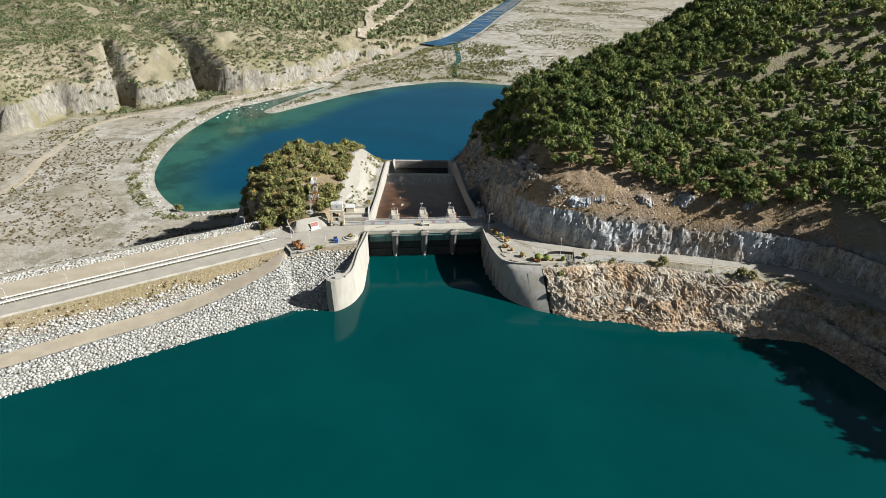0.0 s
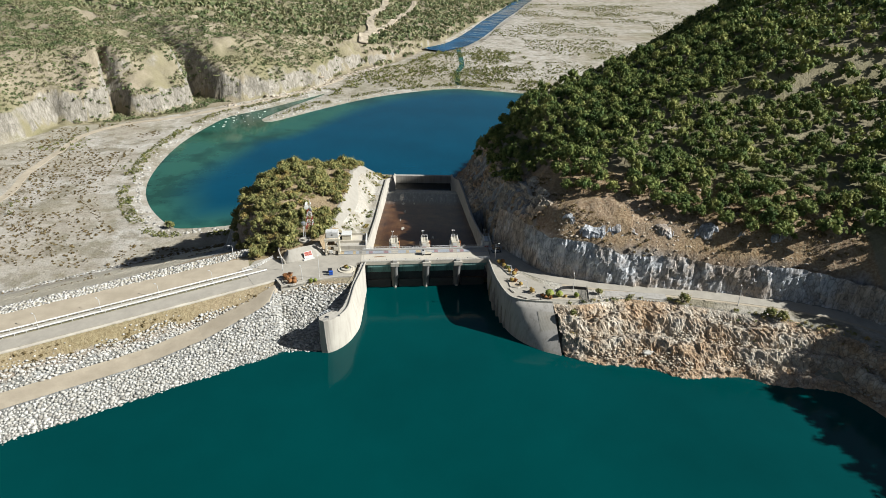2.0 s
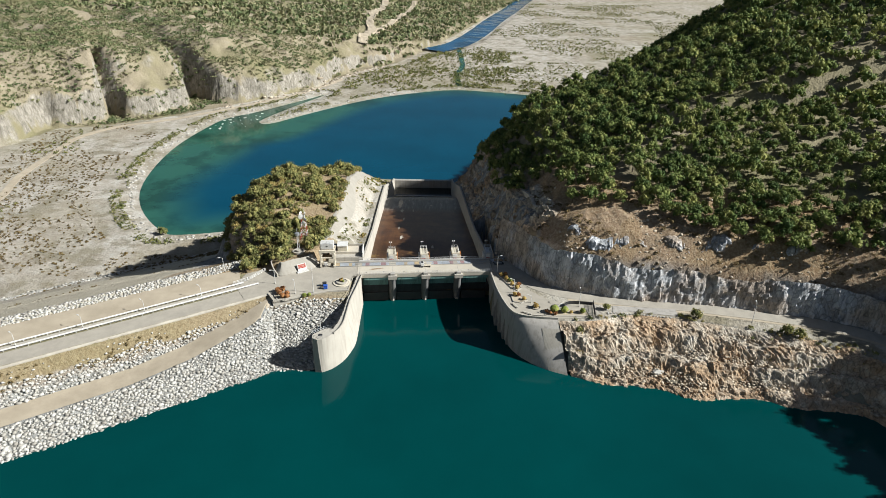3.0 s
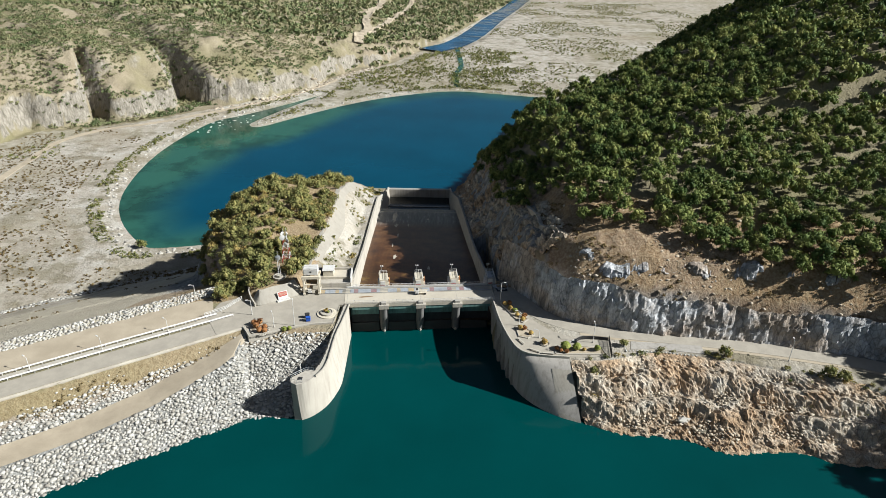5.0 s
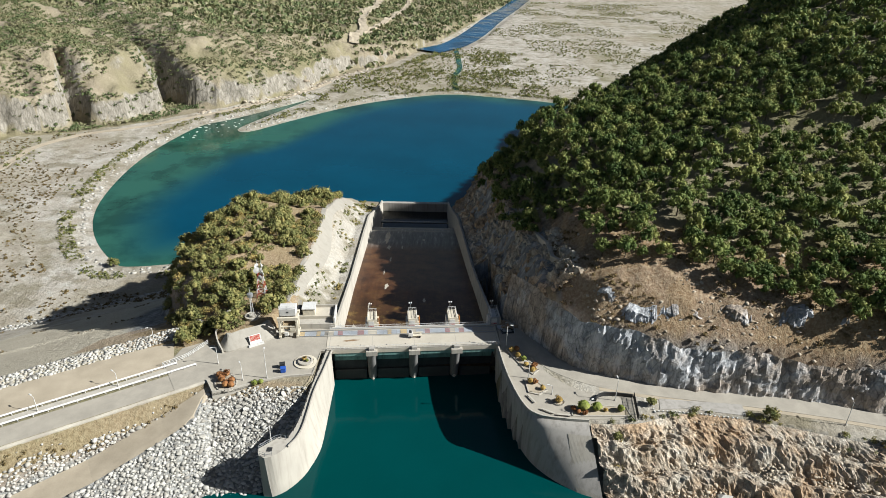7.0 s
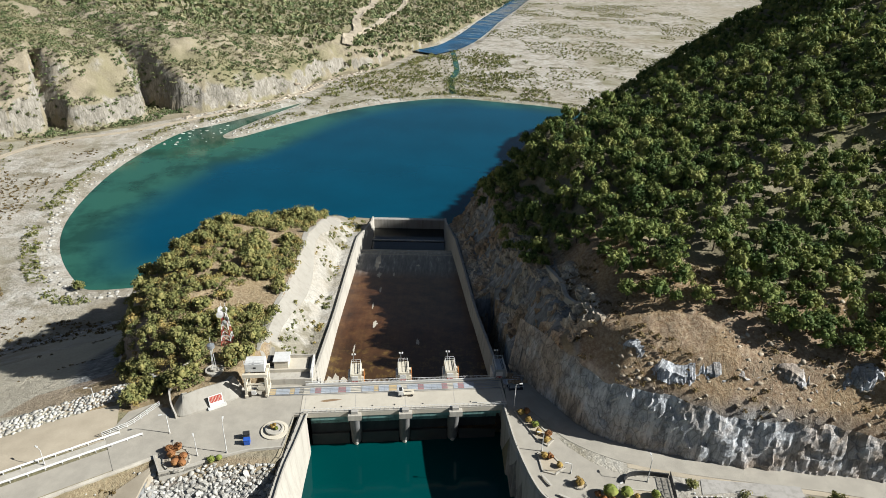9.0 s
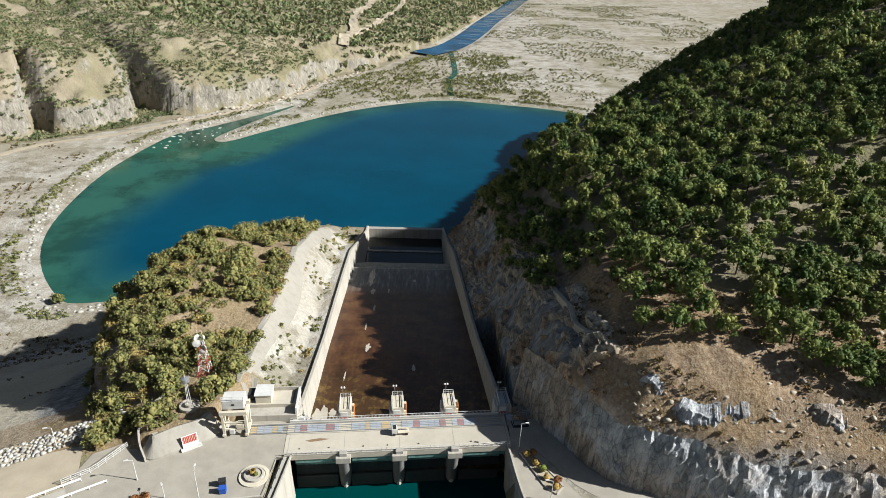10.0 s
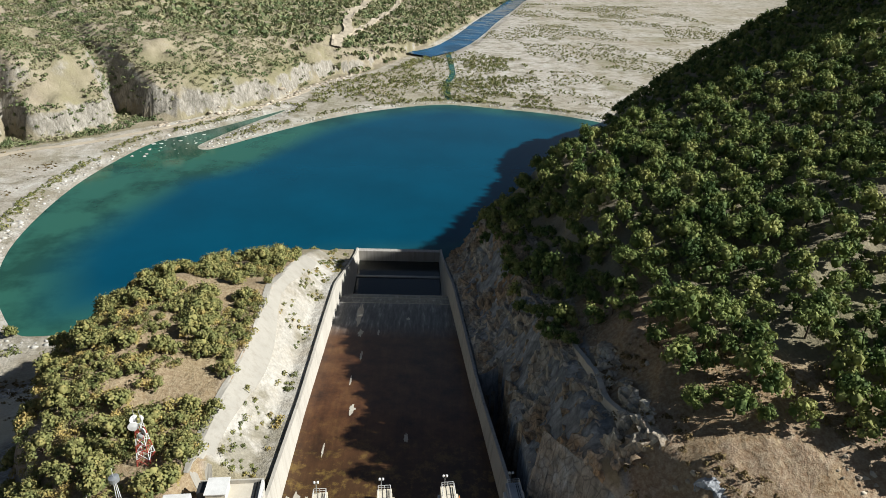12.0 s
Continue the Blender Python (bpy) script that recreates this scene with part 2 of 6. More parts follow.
CREST = 11.8
DAM_EDGE = [(-27, 226), (-54, 224.5), (-128, 176), (-420, -17)]
CUT = [(21, 300), (23, 258), (31, 245), (40, 234), (59, 227), (88, 223), (107, 219), (120, 216), (133, 209), (147, 191), (158, 150), (185, 60), (260, -120), (500, -500)]
BRINK = [(18.8, 243), (20.5, 229), (23.5, 217.5), (27, 214), (32, 213), (49, 213), (62, 217), (78, 214.5), (105, 206), (122, 201), (141, 183), (150, 150), (175, 60), (250, -120), (490, -500)]
SHORE = [(20.6, 241), (22.5, 224), (26, 214), (31, 207), (38, 201.5), (52, 196), (66, 194), (76, 189), (91, 191), (101, 187), (113, 186), (122, 181), (130, 160), (138, 130), (160, 50), (235, -130), (475, -510)]
POOL = [(-152, 376), (-164, 380), (-190, 411), (-208, 448), (-217, 493), (-221, 545), (-217, 590), (-207, 643), (-187, 660), (-148, 716), (-126, 752), (-114, 744),
        (-141, 686), (-168, 613), (-131, 666), (-82, 727), (-28, 765), (18, 784), (70, 769), (115, 757), (160, 730), (190, 690), (180, 620), (120, 540), (60, 470),
        (10, 436), (-40, 440), (-80, 405), (-115, 385)]
for _ in range(2):
    POOL = [(a[0] * (1 - u) + b[0] * u, a[1] * (1 - u) + b[1] * u) for a, b in zip(POOL, POOL[1:] + POOL[:1]) for u in (0.25, 0.75)]
CLIFF = [(-700, 330), (-420, 490), (-342, 545), (-330, 588), (-291, 602), (-257, 631), (-218, 672), (-184, 707), (-147, 752), (-122, 823), (-92, 873), (-59, 930), (-14, 1050),
         (30, 1200), (110, 1500), (300, 2100), (700, 3200)]
RIVER = [(-75, 905), (-52, 955), (-14, 1018), (20, 1070), (42, 1130), (68, 1230), (100, 1370), (150, 1560), (200, 1760), (300, 2100), (500, 2700)]
STREAM = [(38, 1110), (26, 1040), (27, 960), (27, 900), (19, 850), (21, 788)]
NORTH = [(-30, 440), (0, 446), (45, 520), (105, 640), (180, 745), (300, 860), (620, 1050), (1500, 1500)]


def chute_floor(y):
    return np.interp(y, [250, 258, 290, 335, 352, 362, 374, 388, 430], [3.4, 3.0, 1.5, -3.5, -5.6, -8.2, -15.0, -25.5, -26.0])


def chute_left(y):
    return np.interp(y, [250, 352, 430], [-25.6, -26.2, -27.0])


def chute_right(y):
    return np.interp(y, [250, 258, 300, 352, 430], [19.6, 18.8, 14.6, 10.6, 7.5])


def chute_wall_top(y):
    return np.interp(y, [250, 258, 290, 330, 352, 385, 412, 422], [12.0, 10.5, 6.2, 3.8, 1.8, -9.5, -18.0, -20.0])


KNOB_Y, KNOB_X = [235, 250, 262, 280, 300, 330, 360, 390, 430], [-60, -66, -74, -82, -85, -80, -70, -56, -40]


def ground_height(X, Y):
    n1, n2, n3 = rough(X, Y, 90, 5, 1), rough(X, Y, 22, 4, 2), rough(X, Y, 6, 4, 3)
    # valley floor and river bed
    pool = inside(POOL, X, Y)
    cliff, along = track(CLIFF, X, Y)
    valley = -41.6 + 0.5 * n2 + 0.25 * n3 + 1.2 * step(20, 200, -pool) + np.clip(Y - 800, 0, 1e9) * 0.003
    valley = np.where(pool > -12, np.minimum(valley, -42.4 - pool * 0.12 * np.where(pool < 0, 1, 0.8)), valley)
    valley = np.maximum(valley, -52)
    river, _ = track(RIVER, X, Y)
    valley = np.where((np.abs(river) < 32) & (Y > 890), valley - 2.2 * step(32, 18, np.abs(river)), valley)
    # the bank with cliffs on the far side, and the hills over it
    high = np.interp(along, [0, 330, 480, 560, 690, 760, 850, 960, 1100, 1400, 3000], [60, 58, 56, 50, 54, 44, 34, 22, 14, 8, 6])
    bite = 17 * rough(X, Y, 60, 4, 11) + 9 * rough(X, Y, 26, 3, 12) + 5 * rough(X, Y, 11, 3, 15)
    gully = 46 * np.exp(-((along - 604) / 11.0) ** 2) + 34 * np.exp(-((along - 512) / 12.0) ** 2) + 8 * np.exp(-((along - 380) / 14.0) ** 2)
    cd = cliff - 6 + bite - gully
    wall = 0.36 + 0.14 * rough(X, Y, 75, 3, 14)
    bank = high * (wall * step(0, 7, cd) + (1 - wall) * np.clip((cd - 4 + 5 * n2) / 52, 0, 1) ** 0.85) + np.clip(cd - 50, 0, 1e9) * 0.075
    bank = bank + step(20, 90, cd) * (9 * n1 + 3.5 * n2) + step(2, 8, cd) * (1.8 * n3 + 2.2 * n2) + step(300, 1500, cd) * 90 * (0.6 + n1)
    land = np.where(cd > 0, valley + bank, valley)
    # far flats rise to distant hills on the other bank
    land = land + step(1900, 3200, Y) * 160 + step(420, 1100, X - 0.35 * (Y - 800)) * step(700, 1100, Y) * 80
    # dam
    q, s = track(DAM_EDGE, X, Y)
    q = -q
    s = s - 27.0
    ramp = np.interp(s, [-30, 0, 12, 28, 45, 100, 400], [11.4, 11.4, 8.8, 5.8, 4.2, 3.5, 2.0])
    d = -q
    bed_in = 1.2 + (11.4 - ramp) * 0.8
    bed_out = bed_in + np.interp(s, [-30, -2, 6, 400], [0.1, 0.1, 8.0, 8.5])
    face = np.where(d < bed_in, 11.6 + (ramp - 11.6) * np.clip(d / bed_in, 0, 1),
                    np.where(d < bed_out, ramp, ramp - (d - bed_out) * np.maximum(ramp, 1) / np.maximum(24.0 - bed_out, 4)))
    face = face + step(bed_out, bed_out + 2, d) * 0.25 * n3
    fall = CREST - np.clip(q - 28.0, 0, 1e9) / 2.3 + 0.5 * step(3.5, 0, np.abs(q - 72)) + 0.12 * n3 * step(24, 30, q)
    dam = np.where(q < 0, face, fall)
    downstream = (q > 4) | (X > 120) & (Y > 300)
    base = np.where((X > -27.3) & (X < 40), np.where(Y > 246, land, -14.0), np.where(downstream, land, -14.0))
    base = np.where((X >= 40) & (Y < 260), -14.0, base)
    z = np.where(X < np.interp(Y, [196, 203, 207, 212, 222, 240], [-33.8, -33.8, -30.0, -28.6, -28.2, -27.2]), np.maximum(base, dam), base)
    # wooded knob beside the chute
    top = np.interp(Y, [244, 252, 285, 325, 350, 375, 400, 420, 445], [15.0, 15.2, 14.6, 15.0, 9, 0, -11, -20, -44])
    left = np.interp(Y, KNOB_Y, KNOB_X)
    kd = X - left + 3 * n2 + 1.5 * n3
    hump = 4.5 * np.exp(-((X + 66) / 16) ** 2 - ((Y - 300) / 32) ** 2)
    knob = top + hump + 1.2 * n2 + 0.5 * n3 - np.clip(8 - kd, 0, 1e9) * 0.4 - np.clip(-kd, 0, 1e9) * 1.7
    side = np.clip((X + 40.0) / 9.0, 0, 1)
    knob = knob + (np.minimum(chute_wall_top(Y) - 0.4, knob) - knob) * side
    front, _ = track([(-95, 236), (-66, 238), (-58.5, 242), (-57, 240.5), (-54.5, 240.4), (-48.5, 243.0), (-44, 246.5), (-42, 251), (-38.5, 262), (-30, 262)], X, Y)
    knob = np.where(front < 0, -99, knob)
    z = np.where(X < chute_left(Y) - 0.4, np.maximum(z, knob), z)
    # the massif beside the road
    dc, sc = track(CUT, X, Y)
    inner = np.maximum(X - chute_right(Y) - 1.0, 0)
    rocky = 1.3 * n2 + 0.8 * n3
    dcr = dc - 2.0 + 0.5 * n3
    a = 12 + np.interp(dcr, [0, 0.6, 3.0, 6.5, 9.5, 24, 50, 90, 160, 400], [0, 4.5, 11.0, 14.5, 18.5, 25.5, 33, 46, 60, 88])
    zw = chute_wall_top(Y) - 0.5
    ridge = 26 + 0.34 * inner + 2.5 * n1 + 5.5 * step(296, 278, Y)
    b = np.where(inner < 13, zw + 17 * (inner / 13) ** 1.9, zw + 17 + (ridge - zw - 17) * step(10, 36, inner)) + rocky
    north, _ = track(NORTH, X, Y)
    north = north + 46 * step(365, 440, Y) - 28 * step(500, 620, Y)
    c = -43 + 20 * step(0, 20, -north) - north * 0.82 + 5 * n1 + 2 * n2
    a = a + (a - 12) * 0.36 * step(212, 165, Y)
    hill = np.minimum(np.minimum(a + np.clip(Y - 300, 0, 1e9) * 0.9, b), c) + 1.6 * n2 * step(12, 30, dc) + 1.1 * n3 * step(8, 14, dc) * step(44, 32, dc)
    hill = np.where((dc > 0) & (X > chute_right(Y) + 0.4) & (Y > -600), hill, -99)
    hill = np.where((Y > 300) & (X > chute_right(Y) + 0.4), np.maximum(hill, np.minimum(np.minimum(b, c), a + np.clip(Y - 300, 0, 1e9) * 0.9)), hill)
    # road bench and the slope to the lake
    e, _ = track(BRINK, X, Y)
    w, _ = track(SHORE, X, Y)
    gap = np.maximum(-e, 0) + np.maximum(w, 0) + 1e-3
    bankz = np.where(w > 0, 12 * (np.maximum(w, 0) / gap) ** 0.9 + step(0, 4, -e) * step(0, 3, w) * (0.5 * n2 + 0.3 * n3) - 2.0 * step(0, 3, -e), w * 0.55)
    bench = np.where(e >= 0, 11.9, np.maximum(bankz, -14))
    bench = np.where((dc <= 0) & (Y < 300) & (X > 18.7), bench, -99)
    bench = np.where((X < 24) & (Y > 255), -99, bench)
    z = np.maximum(z, np.maximum(hill, bench))
    # room for the chute and the bridge
    under = (X > chute_left(Y) - 0.6) & (X < chute_right(Y) + 0.6) & (Y > 243) & (Y < 423)
    z = np.where(under, chute_floor(Y) - 3.0, z)
    channel = (X > -26.6) & (X < 19.6) & (Y > 226) & (Y <= 247)
    z = np.where(channel, -14.0, z)
    # the lake ends in distant shores
    z = z + step(-500, -1100, Y) * 120 * (q < 0) + step(-500, -1000, X) * 100 * (q < 0)
    return z


def axis(stretches, lo, hi, grow):
    out = []
    for a, b, d in stretches:
        out += list(np.arange(a, b - 1e-6, d))
    out.append(stretches[-1][1])
    d = stretches[-1][2]
    while out[-1] < hi:
        d *= grow
        out.append(out[-1] + d)
    d = stretches[0][2]
    first = []
    x = out[0]
    while x > lo:
        d *= grow
        x -= d
        first.append(x)
    return np.array(first[::-1] + out)


def mesh_from(name, verts, faces, mat, smooth=False):
    me = bpy.data.meshes.new(name)
    me.from_pydata(verts, [], faces)
    me.materials.append(mat)
    if smooth:
        me.polygons.foreach_set("use_smooth", [True] * len(me.polygons))
    me.update()
    return me


def sheet(name, xs, ys, height, mat, keep=None):
    """A sheet over a grid of coordinates."""
    X, Y = np.meshgrid(xs, ys)
    Z = height(X, Y)
    nx, ny = len(xs), len(ys)
    co = np.stack([X.ravel(), Y.ravel(), Z.ravel()], 1).astype(np.float32)
    i = (np.arange(ny - 1)[:, None] * nx + np.arange(nx - 1)[None, :]).ravel()
    quads = np.stack([i, i + 1, i + 1 + nx, i + nx], 1)
    if keep is not None:
        ok = keep(X, Y).ravel()
        quads = quads[ok[quads].any(1)]
    me = bpy.data.meshes.new(name)
    me.vertices.add(len(co))
    me.vertices.foreach_set("co", co.ravel())
    me.loops.add(quads.size)
    me.loops.foreach_set("vertex_index", quads.ravel().astype(np.int32))
    me.polygons.add(len(quads))
    me.polygons.foreach_set("loop_start", np.arange(0, quads.size, 4, dtype=np.int32))
    me.polygons.foreach_set("use_smooth", np.ones(len(quads), bool))
    me.materials.append(mat)
    me.update()
    me.validate()
    return me, X, Y, Z


XS = axis([(-335, -140, 2.6), (-140, 152, 1.0), (152, 262, 2.6)], -1700, 1900, 1.13)
YS = axis([(120, 152, 2.5), (152, 432, 1.0), (432, 960, 3.4), (960, 1400, 10.0)], -1500, 3600, 1.12)
ground_mesh, GX, GY, GZ = sheet("ground", XS, YS, ground_height, M["terrain"])


def height_at(x, y):
    """The ground under a place, from the sheet itself."""
    i = int(np.clip(np.searchsorted(XS, x) - 1, 0, len(XS) - 2))
    j = int(np.clip(np.searchsorted(YS, y) - 1, 0, len(YS) - 2))
    u, v = (x - XS[i]) / (XS[i + 1] - XS[i]), (y - YS[j]) / (YS[j + 1] - YS[j])
    return float((GZ[j, i] * (1 - u) + GZ[j, i + 1] * u) * (1 - v) + (GZ[j + 1, i] * (1 - u) + GZ[j + 1, i + 1] * u) * v)


# zones: red bare rock, green gravel and pale ground, blue reddish soil
dc, _ = track(CUT, GX, GY)
ee, _ = track(BRINK, GX, GY)
dq, ds = track(DAM_EDGE, GX, GY)
cl, _ = track(CLIFF, GX, GY)
wob = 2.0 * rough(GX, GY, 9, 4, 21)
wide = 16 * rough(GX, GY, 45, 4, 22)
red = np.maximum(step(-2, 1, dc) * step(6 + wide * 0.2, 3, dc + wob), 0.75 * (rough(GX, GY, 13, 4, 24) > 0.22) * step(3, 6, dc) * step(26, 20, dc)) * (GY < 300)
red = np.maximum(red, (GX > chute_right(GY)) * step(22, 15, GX - chute_right(GY) + wob) * (GY > 255) * (GY < 450))
red = np.maximum(red, (GX < -27) * (dq > 3.5 + wob * 0.6) * (GZ < 11.0) * 0.8 * (GY < 240))
red = np.maximum(red, (GX < -62) * (GX > -130) * (GY > 240) * (GY < 420) * step(-10, -2, np.interp(GY, KNOB_Y, KNOB_X) - GX) * (GZ > -40) * (dq < -40) * step(-20, -14, GX - np.interp(GY, KNOB_Y, KNOB_X)))
red = np.maximum(red, (dc <= 0) * (ee < 0) * (GX > 19) * 0.35 * (GY < 260))
green = (cl < 0) * (GZ < -25) * np.maximum(0.62 + 0.35 * np.clip(wide / 8, -1, 1), 0.95 * (GX > 30) * (GX < 190) * (GY > 820) * (GY < 1500))
green = np.maximum(green, (GX < -27) * (dq > 3.5 + wob * 0.6) * (GZ < 11.0) * 0.35 * (GY < 240))
sand = (GX < -40) * (dq < -23) * (dq > -146) * (GZ < 11.9) * (GZ > -40.5) * (inside([(-400, -30), (-60, 235), (-84, 250), (-92, 300), (-86, 345), (-150, 350), (-420, 160)], GX, GY) > 0)
green = np.maximum(green, ((GX > -41.5 + wob) & (GX < -26) & (GY > 262) & (GY < 400)) * 0.9)
green = np.maximum(green, ((dc <= 0) & (ee >= -1) & (GX > 20) & (GY < 262)) * 0.75)
blue_knob = ((GX < -38) & (GX > -95) & (GY > 238) & (GY < 415) & (GZ > 4)) * 0.55
blue = step(2.5, 6, dc + wob) * step(34 + wide, 24 + wide, dc) * (GX > 36) * (GX < 140) * (GY < 300) * 0.8
blue = np.maximum(blue, blue_knob)
blue = np.maximum(blue, (GX < -30) * (dq > 0) * (dq < 5.0 + wob * 0.6) * 0.35)
zone = ground_mesh.color_attributes.new("zone", "FLOAT_COLOR", "POINT")
zone.data.foreach_set("color", np.stack([red.ravel(), green.ravel(), blue.ravel(), 1.0 - 0.9 * sand.ravel()], 1).astype(np.float32).ravel())
ground = tagged(new("ground", ground_mesh), "dry valley ground of soil, gravel and rock with cliffs", "ground", kind="structure")


def water(name, xs, ys, z, mat, label, keep, depth):
    me, X, Y, _ = sheet(name, xs, ys, lambda a, b: np.full(a.shape, float(z)), mat, keep)
    at = me.attributes.new("depth", "FLOAT", "POINT")
    at.data.foreach_set("value", np.zeros(len(me.vertices), np.float32) if depth is None else depth(X, Y).ravel().astype(np.float32)[:len(me.vertices)])
    return tagged(new(name, me), label, "water", kind="structure")


def lake_side(X, Y):
    q, s = track(DAM_EDGE, X, Y)
    return ((q > -8) | (X > -27)) & (Y < np.where((X > -28) & (X < 21), 247, 240)) & (Y > -1400)


water("water_lake", axis([(-140, 150, 4)], -1600, 1800, 1.3), axis([(120, 247, 4)], -1400, 246, 1.3), 0.0, M["reservoir"],
      "deep green still reservoir water behind the dam", lake_side, lambda X, Y: np.ones(X.shape))
water("water_pool", np.arange(-240, 240, 4.0), np.arange(370, 800, 4.0), -43.0, M["pool"], "deep blue pool with green shallows below the dam",
      lambda X, Y: inside(POOL, X, Y) > -14,
      lambda X, Y: step(0, 44, inside(POOL, X, Y) - 62 * np.exp(-((X + 185) / 75) ** 2 - ((Y - 640) / 95) ** 2) - 26 * np.exp(-((X + 165) / 55) ** 2 - ((Y - 540) / 90) ** 2) - 7 * np.exp(-((X + 205) / 26) ** 2)))

# ---- building helpers ----
def part(name, bm, material, parent=None, label="", smooth=False):
    """One mesh object from a bmesh, under a thing or a part."""
    me = bpy.data.meshes.new(name)
    bmesh.ops.recalc_face_normals(bm, faces=bm.faces)
    bm.to_mesh(me)
    bm.free()
    me.materials.append(material)
    if smooth:
        me.polygons.foreach_set("use_smooth", [True] * len(me.polygons))
    ob = new(name, me)
    if parent is not None:
        ob.parent = parent
    if label:
        ob["label"] = label
    return ob


def thing(name, m, label, category, group="", kind=""):
    ob = new(name)
    ob.matrix_world = m
    return tagged(ob, label, category, group, kind)


def box(x0, x1, y0, y1, z0, z1, bevel=0.0, bm=None):
    own = bmesh.new()
    vs = [own.verts.new((x, y, z)) for z in (z0, z1) for x, y in ((x0, y0), (x1, y0), (x1, y1), (x0, y1))]
    for f in ((3, 2, 1, 0), (4, 5, 6, 7), (0, 1, 5, 4), (1, 2, 6, 5), (2, 3, 7, 6), (3, 0, 4, 7)):
        own.faces.new([vs[i] for i in f])
    if bevel:
        bmesh.ops.bevel(own, geom=own.edges[:], offset=bevel, segments=2, affect="EDGES", profile=0.6)
    if bm is None:
        return own
    me = bpy.data.meshes.new("join")
    own.to_mesh(me)
    own.free()
    bm.from_mesh(me)
    bpy.data.meshes.remove(me)
    return bm


def prism(outline, z0, z1, bm=None):
    """An upright solid over an outline."""
    bm = bm or bmesh.new()
    low = [bm.verts.new((x, y, z0)) for x, y in outline]
    up = [bm.verts.new((x, y, z1)) for x, y in outline]
    n = len(outline)
    for i in range(n):
        bm.faces.new((low[i], low[(i + 1) % n], up[(i + 1) % n], up[i]))
    bm.faces.new(up)
    bm.faces.new(low[::-1])
    return bm


def rod(a, b, r, bm=None, sides=8, r2=None):
    bm = bm or bmesh.new()
    a, b = Vector(a), Vector(b)
    q = (b - a).to_track_quat("Z", "Y").to_matrix()
    rings = []
    for p, rr in ((a, r), (b, r if r2 is None else r2)):
        rings.append([bm.verts.new(p + q @ Vector((rr * math.cos(2 * math.pi * i / sides), rr * math.sin(2 * math.pi * i / sides), 0))) for i in range(sides)])
    for i in range(sides):
        j = (i + 1) % sides
        bm.faces.new((rings[0][i], rings[0][j], rings[1][j], rings[1][i]))
    bm.faces.new(rings[0][::-1])
    bm.faces.new(rings[1])
    return bm


def lathe(profile, sides=20, bm=None, at=(0, 0, 0)):
    """A turned solid from (radius, height) pairs."""
    bm = bm or bmesh.new()
    rings = [[bm.verts.new((at[0] + r * math.cos(2 * math.pi * i / sides), at[1] + r * math.sin(2 * math.pi * i / sides), at[2] + z)) for i in range(sides)] for r, z in profile]
    for a, b in zip(rings, rings[1:]):
        for i in range(sides):
            j = (i + 1) % sides
            bm.faces.new((a[i], a[j], b[j], b[i]))
    bm.faces.new(rings[0][::-1])
    bm.faces.new(rings[-1])
    return bm


def smoothed(points, n):
    """n points evenly along a soft curve through the given ones."""
    p = np.array(points, float)
    pts = np.vstack([2 * p[0] - p[1], p, 2 * p[-1] - p[-2]])
    out = []
    for i in range(1, len(pts) - 2):
        for u in np.linspace(0, 1, 12, endpoint=False):
            a, b, c, d = pts[i - 1], pts[i], pts[i + 1], pts[i + 2]
            out.append(0.5 * (2 * b + (c - a) * u + (2 * a - 5 * b + 4 * c - d) * u * u + (3 * b - a - 3 * c + d) * u ** 3))
    out.append(pts[-2])
    out = np.array(out)
    run = np.concatenate([[0], np.cumsum(np.linalg.norm(np.diff(out, axis=0), axis=1))])
    t = np.linspace(0, run[-1], n)
    return np.stack([np.interp(t, run, out[:, k]) for k in range(out.shape[1])], 1)


def offset(line, d):
    """The line moved d metres to its left in plan."""
    line = np.asarray(line, float)
    t = np.gradient(line[:, :2], axis=0)
    t /= np.linalg.norm(t, axis=1)[:, None] + 1e-9
    out = line.copy()
    out[:, 0] -= t[:, 1] * d
    out[:, 1] += t[:, 0] * d
    return out


def loft(rows, close=False, bm=None):
    """A skin through rows of points."""
    bm = bm or bmesh.new()
    vs = [[bm.verts.new(tuple(p)) for p in r] for r in rows]
    pairs = list(zip(vs, vs[1:])) + ([(vs[-1], vs[0])] if close else [])
    for a, b in pairs:
        for i in range(len(a) - 1):
            bm.faces.new((a[i], a[i + 1], b[i + 1], b[i]))
    if close:
        bm.faces.new([r[0] for r in vs])
        bm.faces.new([r[-1] for r in vs][::-1])
    return bm


def ribbon(name, line, w0, w1, lift, mat, label, category="road", thick=0.3, count=None):
    """A road laid on the ground, from w0 to w1 metres left of a line."""
    line = smoothed(line, count or max(8, int(sum(math.dist(a, b) for a, b in zip(line, line[1:])) / 3)))
    rows = []
    for k in np.linspace(w0, w1, 5):
        r = offset(line, k)
        rows.append([(x, y, height_at(x, y) + lift) for x, y in r[:, :2]])
    for k, r in enumerate(rows):
        for i, p in enumerate(r):
            r[i] = (p[0], p[1], max(p[2], sum(q[i][2] for q in rows) / 5 - 0.1))
    low0, low1 = [(x, y, z - thick) for x, y, z in rows[0]], [(x, y, z - thick) for x, y, z in rows[-1]]
    ob = part(name, loft([low0] + rows + [low1]), mat, None)
    return tagged(ob, label, category, kind="structure")


